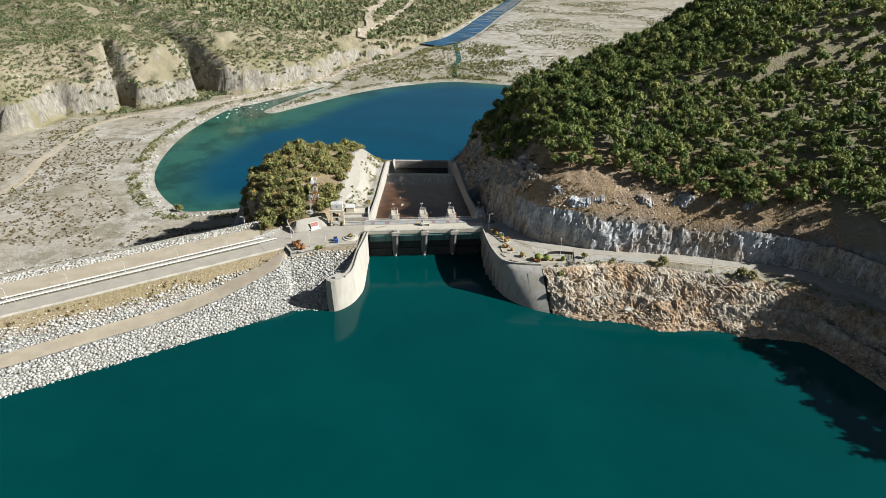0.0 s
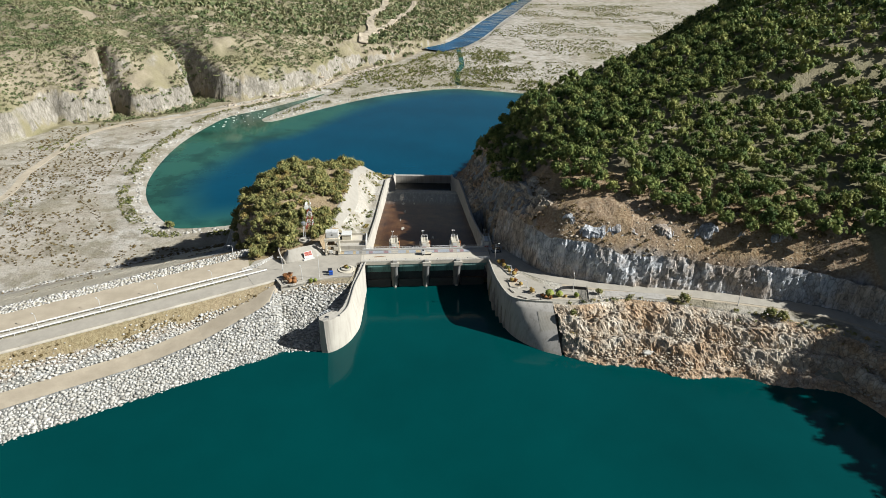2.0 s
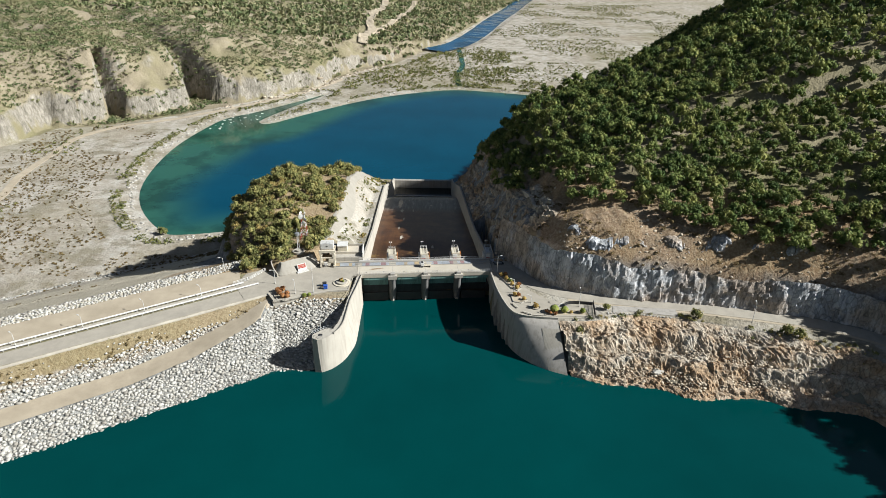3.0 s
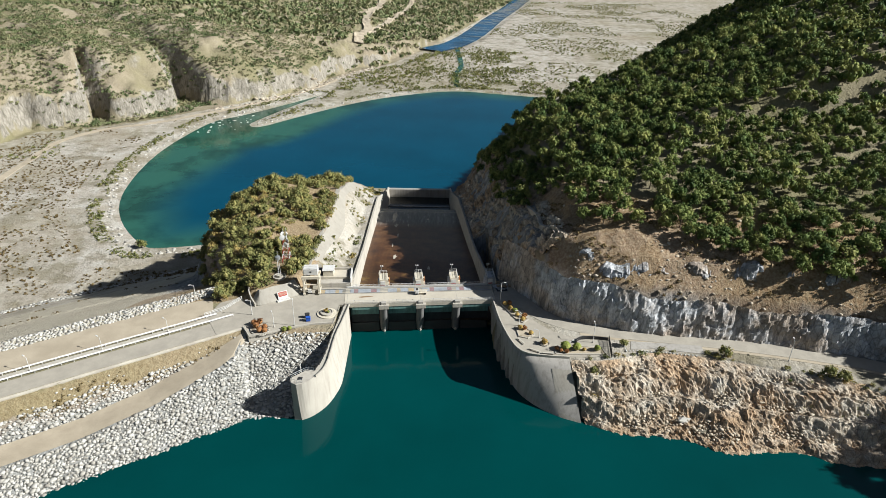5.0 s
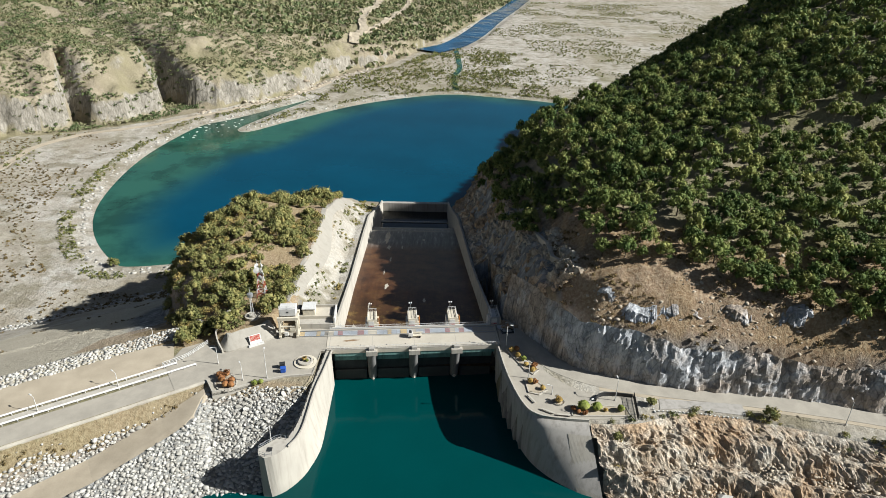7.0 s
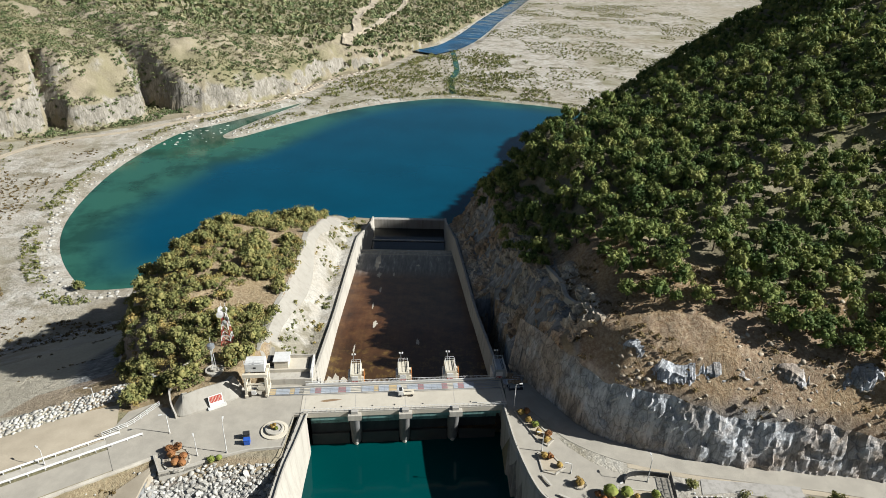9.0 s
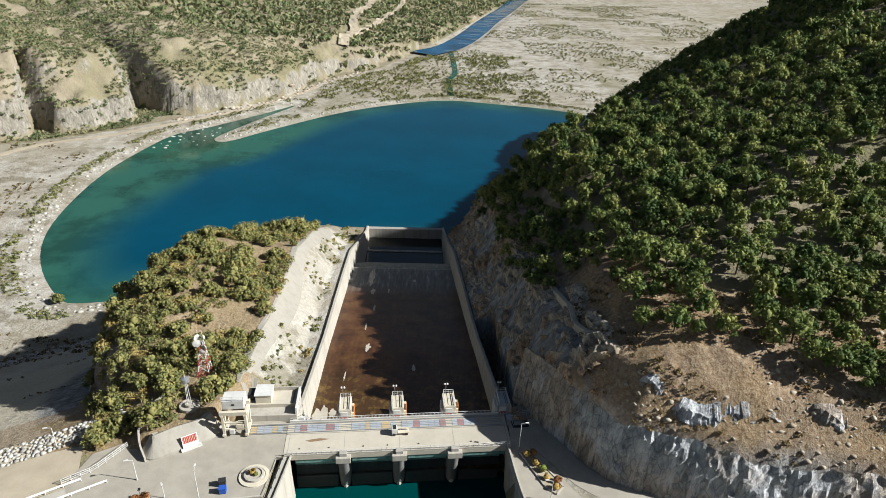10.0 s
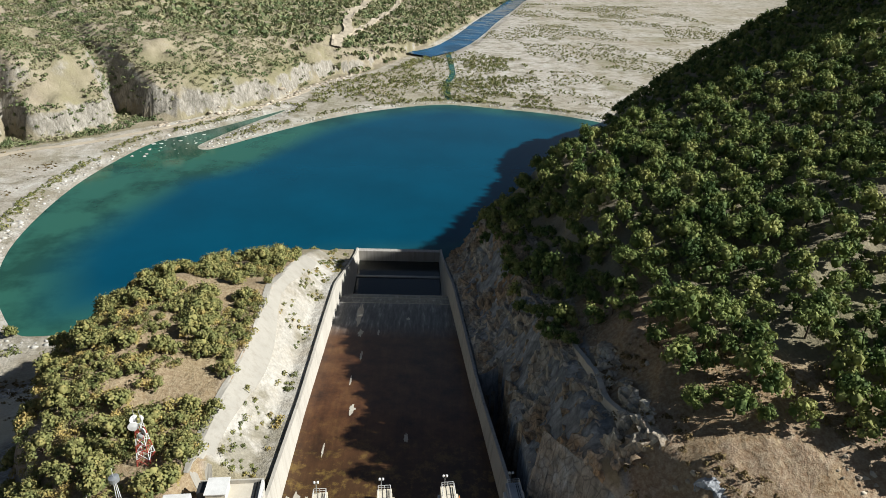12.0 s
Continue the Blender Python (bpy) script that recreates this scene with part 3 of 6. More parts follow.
def wall_along(name, line, z0, z1, thick, mat, parent=None, label=""):
    """A wall of even thickness along a line; z0 and z1 may be lists."""
    line = np.asarray(line, float)
    n = len(line)
    z0, z1 = np.broadcast_to(z0, n), np.broadcast_to(z1, n)
    a, b = offset(line, thick / 2), offset(line, -thick / 2)
    rows = [[(a[i, 0], a[i, 1], z0[i]) for i in range(n)], [(a[i, 0], a[i, 1], z1[i]) for i in range(n)],
            [(b[i, 0], b[i, 1], z1[i]) for i in range(n)], [(b[i, 0], b[i, 1], z0[i]) for i in range(n)]]
    return part(name, loft(rows, True), mat, parent, label)


def railing(name, line, z, high, mat, label, gap=2.0, bars=2, r=0.045, group=""):
    """A railing: a post every few metres and rails between."""
    line = np.asarray(line, float)
    run = np.concatenate([[0], np.cumsum(np.linalg.norm(np.diff(line[:, :2], axis=0), axis=1))])
    n = max(2, int(run[-1] / gap) + 1)
    t = np.linspace(0, run[-1], n)
    pts = np.stack([np.interp(t, run, line[:, 0]), np.interp(t, run, line[:, 1])], 1)
    zs = [z if z is not None else height_at(x, y) for x, y in pts]
    root = thing(name, Matrix.Translation((pts[0, 0], pts[0, 1], zs[0])), label, "railing", group)
    o = Vector((pts[0, 0], pts[0, 1], zs[0]))
    loc = [Vector((x, y, q)) - o for (x, y), q in zip(pts, zs)]
    for p in loc:
        part("post", rod(p, p + Vector((0, 0, high)), r, None, 6), mat, root)
    for k in range(bars):
        h = high * (k + 1) / bars - 0.02
        bm = bmesh.new()
        for a, b in zip(loc, loc[1:]):
            rod(a + Vector((0, 0, h)), b + Vector((0, 0, h)), r * 0.8, bm, 6)
        part("rail", bm, mat, root)
    return root


# ---- spillway ----
def chute_material():
    n = Nodes("chute_floor", 0.42, 0.0, 0.35)
    sep = n.tree.nodes.new("ShaderNodeSeparateXYZ")
    n.link(n.coord, sep.inputs[0])
    lower = n.ramp(n.math("DIVIDE", n.math("SUBTRACT", sep.outputs["Y"], 318.0), 40.0, True), [(0.25, 0.0), (0.5, 1.0)])
    upper = n.ramp(n.math("DIVIDE", n.math("SUBTRACT", sep.outputs["Y"], 255.0), 60.0, True), [(0.2, 1.0), (0.6, 0.0)])
    patch = n.noise(0.16, 6, 0.7)
    run = n.noise(0.9, 5, 0.7, (1.0, 0.05, 1.0))
    algae = n.ramp(patch, [(0.3, (0.028, 0.012, 0.006)), (0.5, (0.075, 0.032, 0.013)), (0.7, (0.125, 0.062, 0.024))])
    gold = n.ramp(n.noise(0.35, 6, 0.75), [(0.5, (0.045, 0.024, 0.010)), (0.62, (0.17, 0.11, 0.03))])
    algae = n.mix(n.math("MULTIPLY", upper, 0.75), algae, gold)
    worn = n.ramp(run, [(0.35, (0.045, 0.042, 0.042)), (0.55, (0.10, 0.095, 0.092)), (0.75, (0.30, 0.29, 0.27))])
    c = n.mix(lower, algae, worn)
    c = n.mix(0.5, c, n.ramp(run, [(0.3, 0.45), (0.6, 1.0)]), "MULTIPLY")
    n.bump(n.noise(3.0, 5, 0.7), 0.3, 0.05)
    return n.colour(c)


M["chute"] = chute_material()
M["basin"] = plain("basin", (0.018, 0.02, 0.018), (0.025, 0.026, 0.02), 1, 0.15)
M["pier"] = concrete("pier", (0.17, 0.165, 0.155), (0.08, 0.075, 0.07), 0.8)
M["pale_patch"] = plain("pale_patch", (0.46, 0.42, 0.34), (0.36, 0.32, 0.26), 2.0, 0.8)
M["shotcrete"] = concrete("shotcrete", (0.33, 0.305, 0.255), (0.22, 0.19, 0.15), 0.6)
M["rust_red"] = plain("rust_red", (0.36, 0.045, 0.03), (0.28, 0.04, 0.03), 3, 0.6)
M["dark_steel"] = plain("dark_steel", (0.06, 0.06, 0.06), (0.04, 0.04, 0.04), 3, 0.5, 0.4)
M["blue_paint"] = plain("blue_paint", (0.03, 0.10, 0.42), (0.02, 0.08, 0.34), 3, 0.5)
M["panel_white"] = plain("panel_white", (0.50, 0.53, 0.56), (0.40, 0.43, 0.46), 1.5, 0.5, 0.3)
M["panel_ochre"] = plain("panel_ochre", (0.55, 0.40, 0.20), (0.46, 0.36, 0.22), 1.5, 0.6, 0.1)
M["panel_red"] = plain("panel_red", (0.36, 0.20, 0.19), (0.28, 0.17, 0.17), 1.5, 0.6, 0.1)
M["cream"] = plain("cream", (0.62, 0.56, 0.44), (0.54, 0.48, 0.37), 2, 0.6)
M["orange"] = plain("orange", (0.55, 0.20, 0.05), (0.45, 0.16, 0.05), 2, 0.6)
M["rust_stain"] = plain("rust_stain", (0.26, 0.17, 0.09), (0.20, 0.13, 0.08), 2, 0.9)
M["river"] = water_material("river", (0.010, 0.075, 0.155), (0.010, 0.075, 0.155), 0.2)
M["bark"] = plain("bark", (0.10, 0.075, 0.05), (0.07, 0.05, 0.035), 4, 0.95)

yy = np.concatenate([np.linspace(244.5, 335, 24), np.linspace(338, 392, 28), np.linspace(396, 421, 6)])
floor_rows = []
for k in np.linspace(0, 1, 13):
    floor_rows.append([(chute_left(y) + (chute_right(y) - chute_left(y)) * k, y, float(chute_floor(y))) for y in yy])
chute = thing("chute", pose(0, 0, 0), "concrete spillway chute stained brown by algae", "spillway", kind="structure")
part("chute_floor", loft(floor_rows), M["chute"], chute, "wet brown algae-stained chute floor", True)
for side, edge in (("chute_wall", -1), ("chute_wall", 1)):
    f = chute_left if edge < 0 else chute_right
    ys = np.linspace(249, 421, 60)
    tops = [max(chute_wall_top(y), chute_floor(y) + 4.5) for y in ys]
    rows = []
    for dx, lvl in ((-0.35, 0), (0.25, 1), (0.95, 1), (1.6, 0)):
        rows.append([(f(y) + edge * dx, y, (tops[i] + 0.3) if lvl else float(chute_floor(y)) - 2.5) for i, y in enumerate(ys)])
    part(side, loft(rows, True), M["concrete"] if edge < 0 else M["concrete_grey"], chute, "pale concrete side wall" if edge < 0 else "grey stained side wall")
part("end_sill", box(-28.0, 8.8, 420.0, 422.5, -32, -20.5, 0.2), M["concrete_grey"], chute, "dark concrete end sill")
part("baffle", box(-27.0, 8.0, 405.0, 406.4, -27, -24.8, 0.1), M["concrete_grey"], chute)
part("basin_water", box(-26.9, 8.1, 391.0, 420.0, -26.5, -25.2), M["basin"], chute, "dark still water in the basin")
for y0 in (352.5, 358.5, 366.0):
    bm = bmesh.new()
    box(float(chute_left(y0)) + 0.2, float(chute_right(y0)) - 0.2, y0, y0 + 0.45, float(chute_floor(y0)) - 0.3, float(chute_floor(y0 + 0.2)) + 0.07, 0, bm)
    part("floor_joint", bm, M["concrete_grey"], chute)
rnd = random.Random(7)


def splash(x, y, w, l, seed):
    """An irregular thin lime crust on the chute floor."""
    r = random.Random(seed)
    bm = bmesh.new()
    n = 22
    ring = []
    for i in range(n):
        a = 2 * math.pi * i / n
        k = 1 + r.uniform(-0.35, 0.3)
        px, py = x + w * k * math.cos(a), y + l * k * math.sin(a)
        ring.append(bm.verts.new((px, py, float(chute_floor(py)) + 0.03)))
    c = bm.verts.new((x, y, float(chute_floor(y)) + 0.05))
    for i in range(n):
        bm.faces.new((ring[i], ring[(i + 1) % n], c))
    return part("lime_crust", bm, M["pale_patch"], chute, "pale lime crust")


for k, (x, y, w, l) in enumerate([(-18.3, 344.5, 0.9, 7.5), (-16.8, 331.0, 0.8, 2.2), (-14.8, 292.0, 0.7, 2.0), (-15.2, 318.0, 0.35, 2.4), (-16.6, 305.0, 0.3, 2.0), (-23.3, 259.5, 1.7, 5.0),
                                  (-20.5, 262.5, 0.8, 1.6), (-19.5, 278.0, 0.25, 2.2), (-11.5, 331.5, 0.35, 2.0), (-1.5, 282, 0.5, 1.6), (-3.0, 341, 0.6, 1.0)]):
    splash(x, y, w, l, k)

# left wing wall with its rounded head
CREST_OUT = [(-25.2, 238.6), (-26.0, 230), (-26.9, 222), (-27.1, 214), (-27.3, 209.0), (-28.2, 205.2), (-30.0, 202.2), (-31.8, 200.3), (-33.4, 199.7)]
FOOT_OUT = [(-25.0, 239.5), (-24.9, 232), (-24.7, 223.9), (-24.7, 215.3), (-26.0, 209.3), (-27.5, 205.6), (-29.6, 202.6), (-31.4, 201.0), (-32.9, 200.2)]
HEAD_BACK = [(-33.4, 199.7), (-34.8, 200.4), (-35.4, 202.3), (-33.6, 204.2), (-31.7, 206.1), (-29.8, 205.6), (-28.7, 209.4), (-28.2, 214), (-27.9, 222), (-27.2, 230), (-26.6, 238.6)]
LEFT_WALL = FOOT_OUT + HEAD_BACK[1:]
wing = thing("wing_wall", pose(0, 0, 0), "pale concrete warped wing wall with a rounded head standing in the water", "wall", kind="structure")
crest_line, foot_out, back_line = smoothed(CREST_OUT, 60), smoothed(FOOT_OUT, 60), np.array([HEAD_BACK[0]] + HEAD_BACK[1:], float)
ring = [tuple(p) for p in crest_line] + [tuple(p) for p in back_line[1:]]
rows = []
for z in (-14, -5, 0, 3, 6, 9, 11.4, 11.9):
    u = (11.9 - z) / 11.9
    v = u ** 1.35 if u < 1 else u
    out = [(a[0] * (1 - v) + b[0] * v, a[1] * (1 - v) + b[1] * v, z) for a, b in zip(crest_line, foot_out)]
    rows.append(out + [(x, y, z) for x, y in back_line[1:]] + [out[0]])
bm = loft(rows)
bm.faces.new([bm.verts.new((x, y, 11.9)) for x, y in ring])
part("wall_body", bm, M["concrete"], wing)
wall_along("parapet", offset(crest_line[:52], 0.2), 11.8, 12.3, 0.3, M["concrete"], wing)
part("hatch", box(-33.4, -32.3, 201.6, 202.8, 11.9, 12.02, 0.02), M["dark_steel"], wing, "dark hatch on the head")
railing("railing", [(-35.2, 202.3), (-33.5, 204.0), (-31.7, 205.8), (-30.0, 205.3)], 11.9, 1.1, M["steel"], "galvanised railing on the head of the wing wall", 1.2, 2)
railing("railing", [(-35.1, 202.0), (-34.6, 200.6), (-33.4, 200.0), (-32.0, 200.6)], 11.9, 1.1, M["steel"], "galvanised railing round the platform on the wing wall", 1.2, 2)
railing("railing", [(-26.4, 237.8), (-27.0, 230), (-27.7, 222), (-28.0, 214), (-28.5, 209.4), (-29.6, 205.8)], 11.9, 1.1, M["dark_steel"], "dark handrail along the top of the wing wall", 2.4, 2, 0.06)

# right wing wall, leaning further back towards its end
top_line = smoothed([(18.9, 243.2), (20.6, 229), (23.4, 217.8), (26.6, 213.9), (32, 212.7), (38, 212.2)], 50)
foot_line = smoothed([(19.5, 242.6), (21.6, 226), (24.6, 213.2), (29.4, 205.6), (35, 199.6), (41.2, 196.0)], 50)
rows = []
for u in np.linspace(0, 1, 10):
    bulge = -0.25 * math.sin(math.pi * u)
    rows.append([(a[0] * (1 - u) + b[0] * u, a[1] * (1 - u) + b[1] * u + bulge * i / 50, 12.0 - 17.0 * u) for i, (a, b) in enumerate(zip(top_line, foot_line))])
back = [(x, y, 12.0) for x, y in offset(top_line, 0.7)[:, :2]]
east = thing("wing_wall", pose(0, 0, 0), "grey stained curved concrete wing wall leaning back to the rocks", "wall", kind="structure")
part("wall_body", loft([[(x, y, 8.0) for x, y, z in back], back] + rows), M["concrete_grey"], east, "", True)
wall_along("parapet", offset(top_line, 0.3), 11.9, 12.75, 0.35, M["concrete"], east)
# the paler wedge of facing at its end
rows = [[(a[0] * (1 - u) + b[0] * u + 0.05, a[1] * (1 - u) + b[1] * u - 0.22, 12.0 - 17.0 * u) for a, b in list(zip(top_line, foot_line))[int(44 - 5 * u):]] for u in np.linspace(0.12, 1, 6)]
bm = bmesh.new()
m = min(len(r) for r in rows)
loft([r[-m:] for r in rows], False, bm)
part("facing", bm, M["shotcrete"], east, "paler sprayed concrete facing")
# bridge over the gates
BR = pose(-26.0, 238.5, 0, 0, 0, 4.8)
bridge = thing("bridge", BR, "pale concrete road bridge over the spillway gates", "bridge")
L = 46.0
part("deck", box(-0.6, L + 0.4, 0.0, 10.2, 10.9, 12.0, 0.06), M["deck"], bridge)
part("kerb", box(-0.3, L + 0.2, 0.0, 0.5, 12.0, 12.35, 0.05), M["concrete"], bridge)
part("kerb", box(-0.3, L + 0.2, 6.35, 6.6, 12.0, 12.12, 0.03), M["concrete"], bridge)
part("kerb", box(-8.6, L + 0.2, 9.5, 9.75, 12.0, 12.25, 0.03), M["concrete"], bridge)
part("parapet", box(-0.3, L - 1.0, 9.95, 10.2, 12.0, 12.55, 0.04), M["white_paint"], bridge, "white downstream parapet")
for k in range(4):
    part("girder", box(0.5 + 11.4 * k + 1.3, 11.4 * (k + 1) - 0.9, 0.2, 0.75, 9.9, 10.9, 0.03), M["gate_paint"], bridge, "green steel edge girder")
for v in (6.75, 9.3):
    part("crane_rail", box(-9.0, L, v, v + 0.14, 12.0, 12.14), M["steel"], bridge, "steel crane rail")
for i in range(46):
    part("rail_post", rod((0.3 + i, 0.12, 12.35), (0.3 + i, 0.12, 13.25), 0.035, None, 5), M["white_paint"], bridge)
for h in (12.8, 13.25):
    part("handrail", rod((-0.3, 0.12, h), (L, 0.12, h), 0.04, None, 6), M["white_paint"], bridge)
bm = bmesh.new()
for i in range(150):
    if 2.6 < (i * 0.3) % 11.4 < 10.2:
        rod((0.3 + i * 0.3, 10.08, 12.55), (0.3 + i * 0.3, 10.08, 13.2), 0.03, bm, 4)
tagged(part("balusters", bm, M["white_paint"], bridge), kind="stuff")
part("handrail", rod((-0.3, 10.08, 13.2), (L - 1.0, 10.08, 13.2), 0.05, None, 6), M["white_paint"], bridge)
# cover panels over the stop-log slots
tones = ["panel_ochre", "panel_white", "panel_white", "panel_ochre", "panel_white", "panel_white", "panel_white", "panel_white", "panel_red", "panel_white", "panel_white", "panel_white",
         "panel_red", "panel_white", "panel_white", "panel_red", "panel_white", "panel_white"]
u = -8.3
for k, tone in enumerate(tones * 2):
    w = rnd.choice((1.1, 1.4, 1.4, 1.8))
    if u + w > L - 0.6:
        break
    if abs((u + w / 2 + 2) % 11.4 - 2) > 1.0:
        part("cover_panel", box(u, u + w - 0.06, 7.15, 9.1, 12.0, 12.07, 0.01), M[tone], bridge, "weathered steel cover panel")
    u += w
bm = bmesh.new()
for v in (7.6, 8.1, 8.6):
    box(-8.4, L - 0.4, v, v + 0.1, 12.05, 12.1, 0, bm)
part("cover_bars", bm, M["steel"], bridge)
part("stain", prism([(3.4, 4.3), (4.6, 3.9), (6.9, 4.2), (8.6, 4.6), (6.4, 4.9), (4.8, 4.7)], 11.99, 12.006), M["rust_stain"], bridge, "brown rust stain")
for k in range(5):
    part("expansion_joint", box(11.4 * k - 0.06 + 0.2, 11.4 * k + 0.06 + 0.2, 0.5, 6.3, 11.99, 12.01), M["concrete_grey"], bridge)
for u in (2.5, 8.5, 15.5, 20.5, 27.0, 38.0):
    part("drain", lathe([(0.14, 12.0), (0.12, 12.16)], 10, None, (u, 2.0, 0)), M["dark_steel"], bridge)


def pier(u):
    p = thing("bridge_pier", BR @ pose(u, 0, 0), "dark concrete bridge pier with a rounded nose in the water", "pier", "spillway piers")
    nose = [(1.3 * math.sin(a), 0.9 - 2.1 * math.cos(a)) for a in np.linspace(-math.pi / 2, math.pi / 2, 13)]
    rows = []
    for z, back in ((10.9, 0.4), (7.0, 1.6), (3.5, 2.9), (0.0, 4.0), (-14, 4.2)):
        ring = [(x, y + back, z) for x, y in nose]
        rows.append([(-1.3, 15.5, z)] + ring + [(1.3, 15.5, z), (-1.3, 15.5, z)])
    part("shaft", loft(rows), M["pier"], p, "", True)
    tip = [(0.85 * math.sin(a), 4.5 - 2.0 * math.cos(a)) for a in np.linspace(-1.5, 1.5, 11)]
    part("nose_cap", prism(tip, -1.0, 0.9), M["concrete"], p, "pale nose cap at the waterline")
    part("bearing_block", box(-1.5, 1.5, -1.25, 0.3, 10.6, 12.0, 0.06), M["concrete"], p)
    part("pedestal", box(-0.75, 0.75, -0.75, 0.3, 12.0, 12.75, 0.05), M["concrete_grey"], p)


def gate(u):
    g = thing("spillway_gate", BR @ pose(u, 3.2, 0), "green painted, streaked steel spillway gate, with dark parts below for shade", "gate", "spillway gates")
    rows = []
    for a in np.linspace(-0.35, 0.40, 10):
        rows.append([(x, 1.2 - 1.2 * math.cos(a * 2), 8.4 + 6.4 * math.sin(a)) for x in (-4.4, 4.4)])
    back = [[(x, y + 0.35, z) for x, y, z in r] for r in rows]
    part("skin_plate", loft([rows[0], *rows, rows[-1], *back[::-1]], False), M["gate_paint"], g)
    for x in (-4.1, -2.05, 0, 2.05, 4.1):
        part("rib", box(x - 0.07, x + 0.07, -0.14, 0.3, 6.5, 10.6), M["gate_paint"], g)
    part("top_beam", box(-4.4, 4.4, -0.2, 0.3, 10.2, 10.55, 0.03), M["gate_paint"], g)
    # near-black sill: the shade below the gate is put into the colour
    part("sill", box(-4.4, 4.4, 0.0, 4.5, -14, 3.2, 0.3), M["shaded_concrete"], g, "concrete sill, coloured near black for the shade under the gate")
    # added dark plate that fills the shaded gap between skin plate and sill
    part("lower_shade_plate", box(-4.4, 4.4, 0.6, 0.8, 3.2, 6.5), M["dark_steel"], g)


for u in (11.5, 22.9, 34.3):
    pier(u)
for u in (5.6, 17.2, 28.6, 40.2):
    gate(u)


def hoist(u, v, lit):
    """A hoist house on a pier, with platform, rails, coloured panel and lamps."""
    h = thing("hoist_house", BR @ pose(u, v, 12.0), "white hoist house with a railed roof and twin lamps" if lit else "hoist platform with a railed roof, its shade put in as a blue-grey body", "hoist house", "hoist houses on the bridge")
    # shade as body colour: grey steel replaces cream on the house out of the sun
    body = M["cream"] if lit else M["steel"]
    part("body", box(-1.35, 1.35, 0.0, 4.6, -3.0, 2.6, 0.06), body, h)
    part("wing", box(-1.85, -1.37, 0.3, 3.6, -3.0, 1.5, 0.05), M["white_paint"], h)
    part("wing", box(1.37, 1.85, 0.3, 3.6, -3.0, 1.5, 0.05), M["cream"], h)
    part("front", box(-1.0, 0.55, -0.22, -0.02, 0.2, 2.1, 0.03), M["white_paint"], h, "white front cabinet")
    part("notice", box(-0.95, 0.5, -0.27, -0.225, 0.35, 0.85), M["rust_red"], h, "red and white notice panel")
    for x in (-0.7, -0.35, 0.0, 0.3):
        part("notice_bar", box(x - 0.05, x + 0.05, -0.29, -0.272, 0.4, 0.8), M["white_paint"], h)
    for x in (0.5, 0.85):
        part("cable", rod((x, 0.3, 2.66), (x, 4.2, 2.66), 0.05, None, 6), M["dark_steel"], h)
    for x, y in ((-1.1, 0.1), (-1.1, 2.3), (-1.1, 4.5), (1.1, 0.1), (1.1, 2.3), (1.1, 4.5), (0, 4.5)):
        part("post", rod((x, y, 2.6), (x, y, 3.6), 0.05, None, 6), M["white_paint"], h)
    for a, b in (((-1.1, 0.1), (-1.1, 4.5)), ((1.1, 0.1), (1.1, 4.5)), ((-1.1, 4.5), (1.1, 4.5))):
        for q in (3.1, 3.6):
            part("rail", rod((*a, q), (*b, q), 0.045, None, 6), M["white_paint"], h)
    if lit:
        part("ladder", box(1.87, 2.0, 0.6, 2.6, -1.0, 2.2), M["orange"], h)
    mast = part("mast", rod((-0.55, 4.3, 2.6), (-0.55, 4.3, 5.2), 0.06, None, 6), M["steel"], h)
    part("lamp", lathe([(0.05, -0.1), (0.22, 0.0), (0.22, 0.28), (0.08, 0.38)], 10, None, (-0.85, 4.3, 5.2)), M["white_paint"], mast)
    part("lamp", lathe([(0.05, -0.1), (0.22, 0.0), (0.22, 0.28), (0.08, 0.38)], 10, None, (-0.25, 4.3, 5.2)), M["white_paint"], mast)


for u in (11.5, 22.9, 34.3):
    hoist(u, 10.3, True)
hoist(46.3, 10.2, False)
walkway = thing("walkway", pose(20.5, 251.6, 12.0, 0, 0, 10), "grey steel walkway with rails leading to the rock face", "walkway")
part("plate", box(-0.6, 2.0, -1.4, 0.6, 0.0, 0.12), M["panel_white"], walkway, "blue-white landing plate")
part("beam", box(1.8, 13.0, 0.2, 0.9, -0.2, 0.1, 0.03), M["steel"], walkway)
for h in (0.55, 1.05):
    part("rail", rod((1.8, 0.25, h), (13.0, 0.25, h), 0.05, None, 6), M["white_paint"], walkway)
for i in range(9):
    part("post", rod((1.8 + i * 1.4, 0.25, 0.0), (1.8 + i * 1.4, 0.25, 1.05), 0.045, None, 6), M["white_paint"], walkway)
pit = thing("stair_pit", pose(22.6, 249.6, 12.0, 0, 0, 6), "railed stair opening with steel treads, its shade put in as a dark slab", "stair")
# no hole here: the dark slab stands in for the shade of the stairwell
part("slab", box(-1.8, 1.8, -1.4, 1.4, -0.1, 0.04), M["dark_steel"], pit)
for i in range(6):
    part("tread", box(-1.2 + 0.4 * i, -0.85 + 0.4 * i, -0.7, 0.7, 0.04, 0.34 - 0.05 * i), M["steel"], pit)
for a, b in (((-1.8, -1.4), (1.8, -1.4)), ((-1.8, 1.4), (1.8, 1.4)), ((-1.8, -1.4), (-1.8, 1.4)), ((1.8, -1.4), (1.8, 1.4))):
    part("rail", rod((*a, 1.0), (*b, 1.0), 0.05, None, 6), M["panel_white"], pit)
    part("post", rod((*a, 0), (*a, 1.0), 0.05, None, 6), M["panel_white"], pit)
part("post", rod((1.8, 1.4, 0), (1.8, 1.4, 1.0), 0.05, None, 6), M["panel_white"], pit)

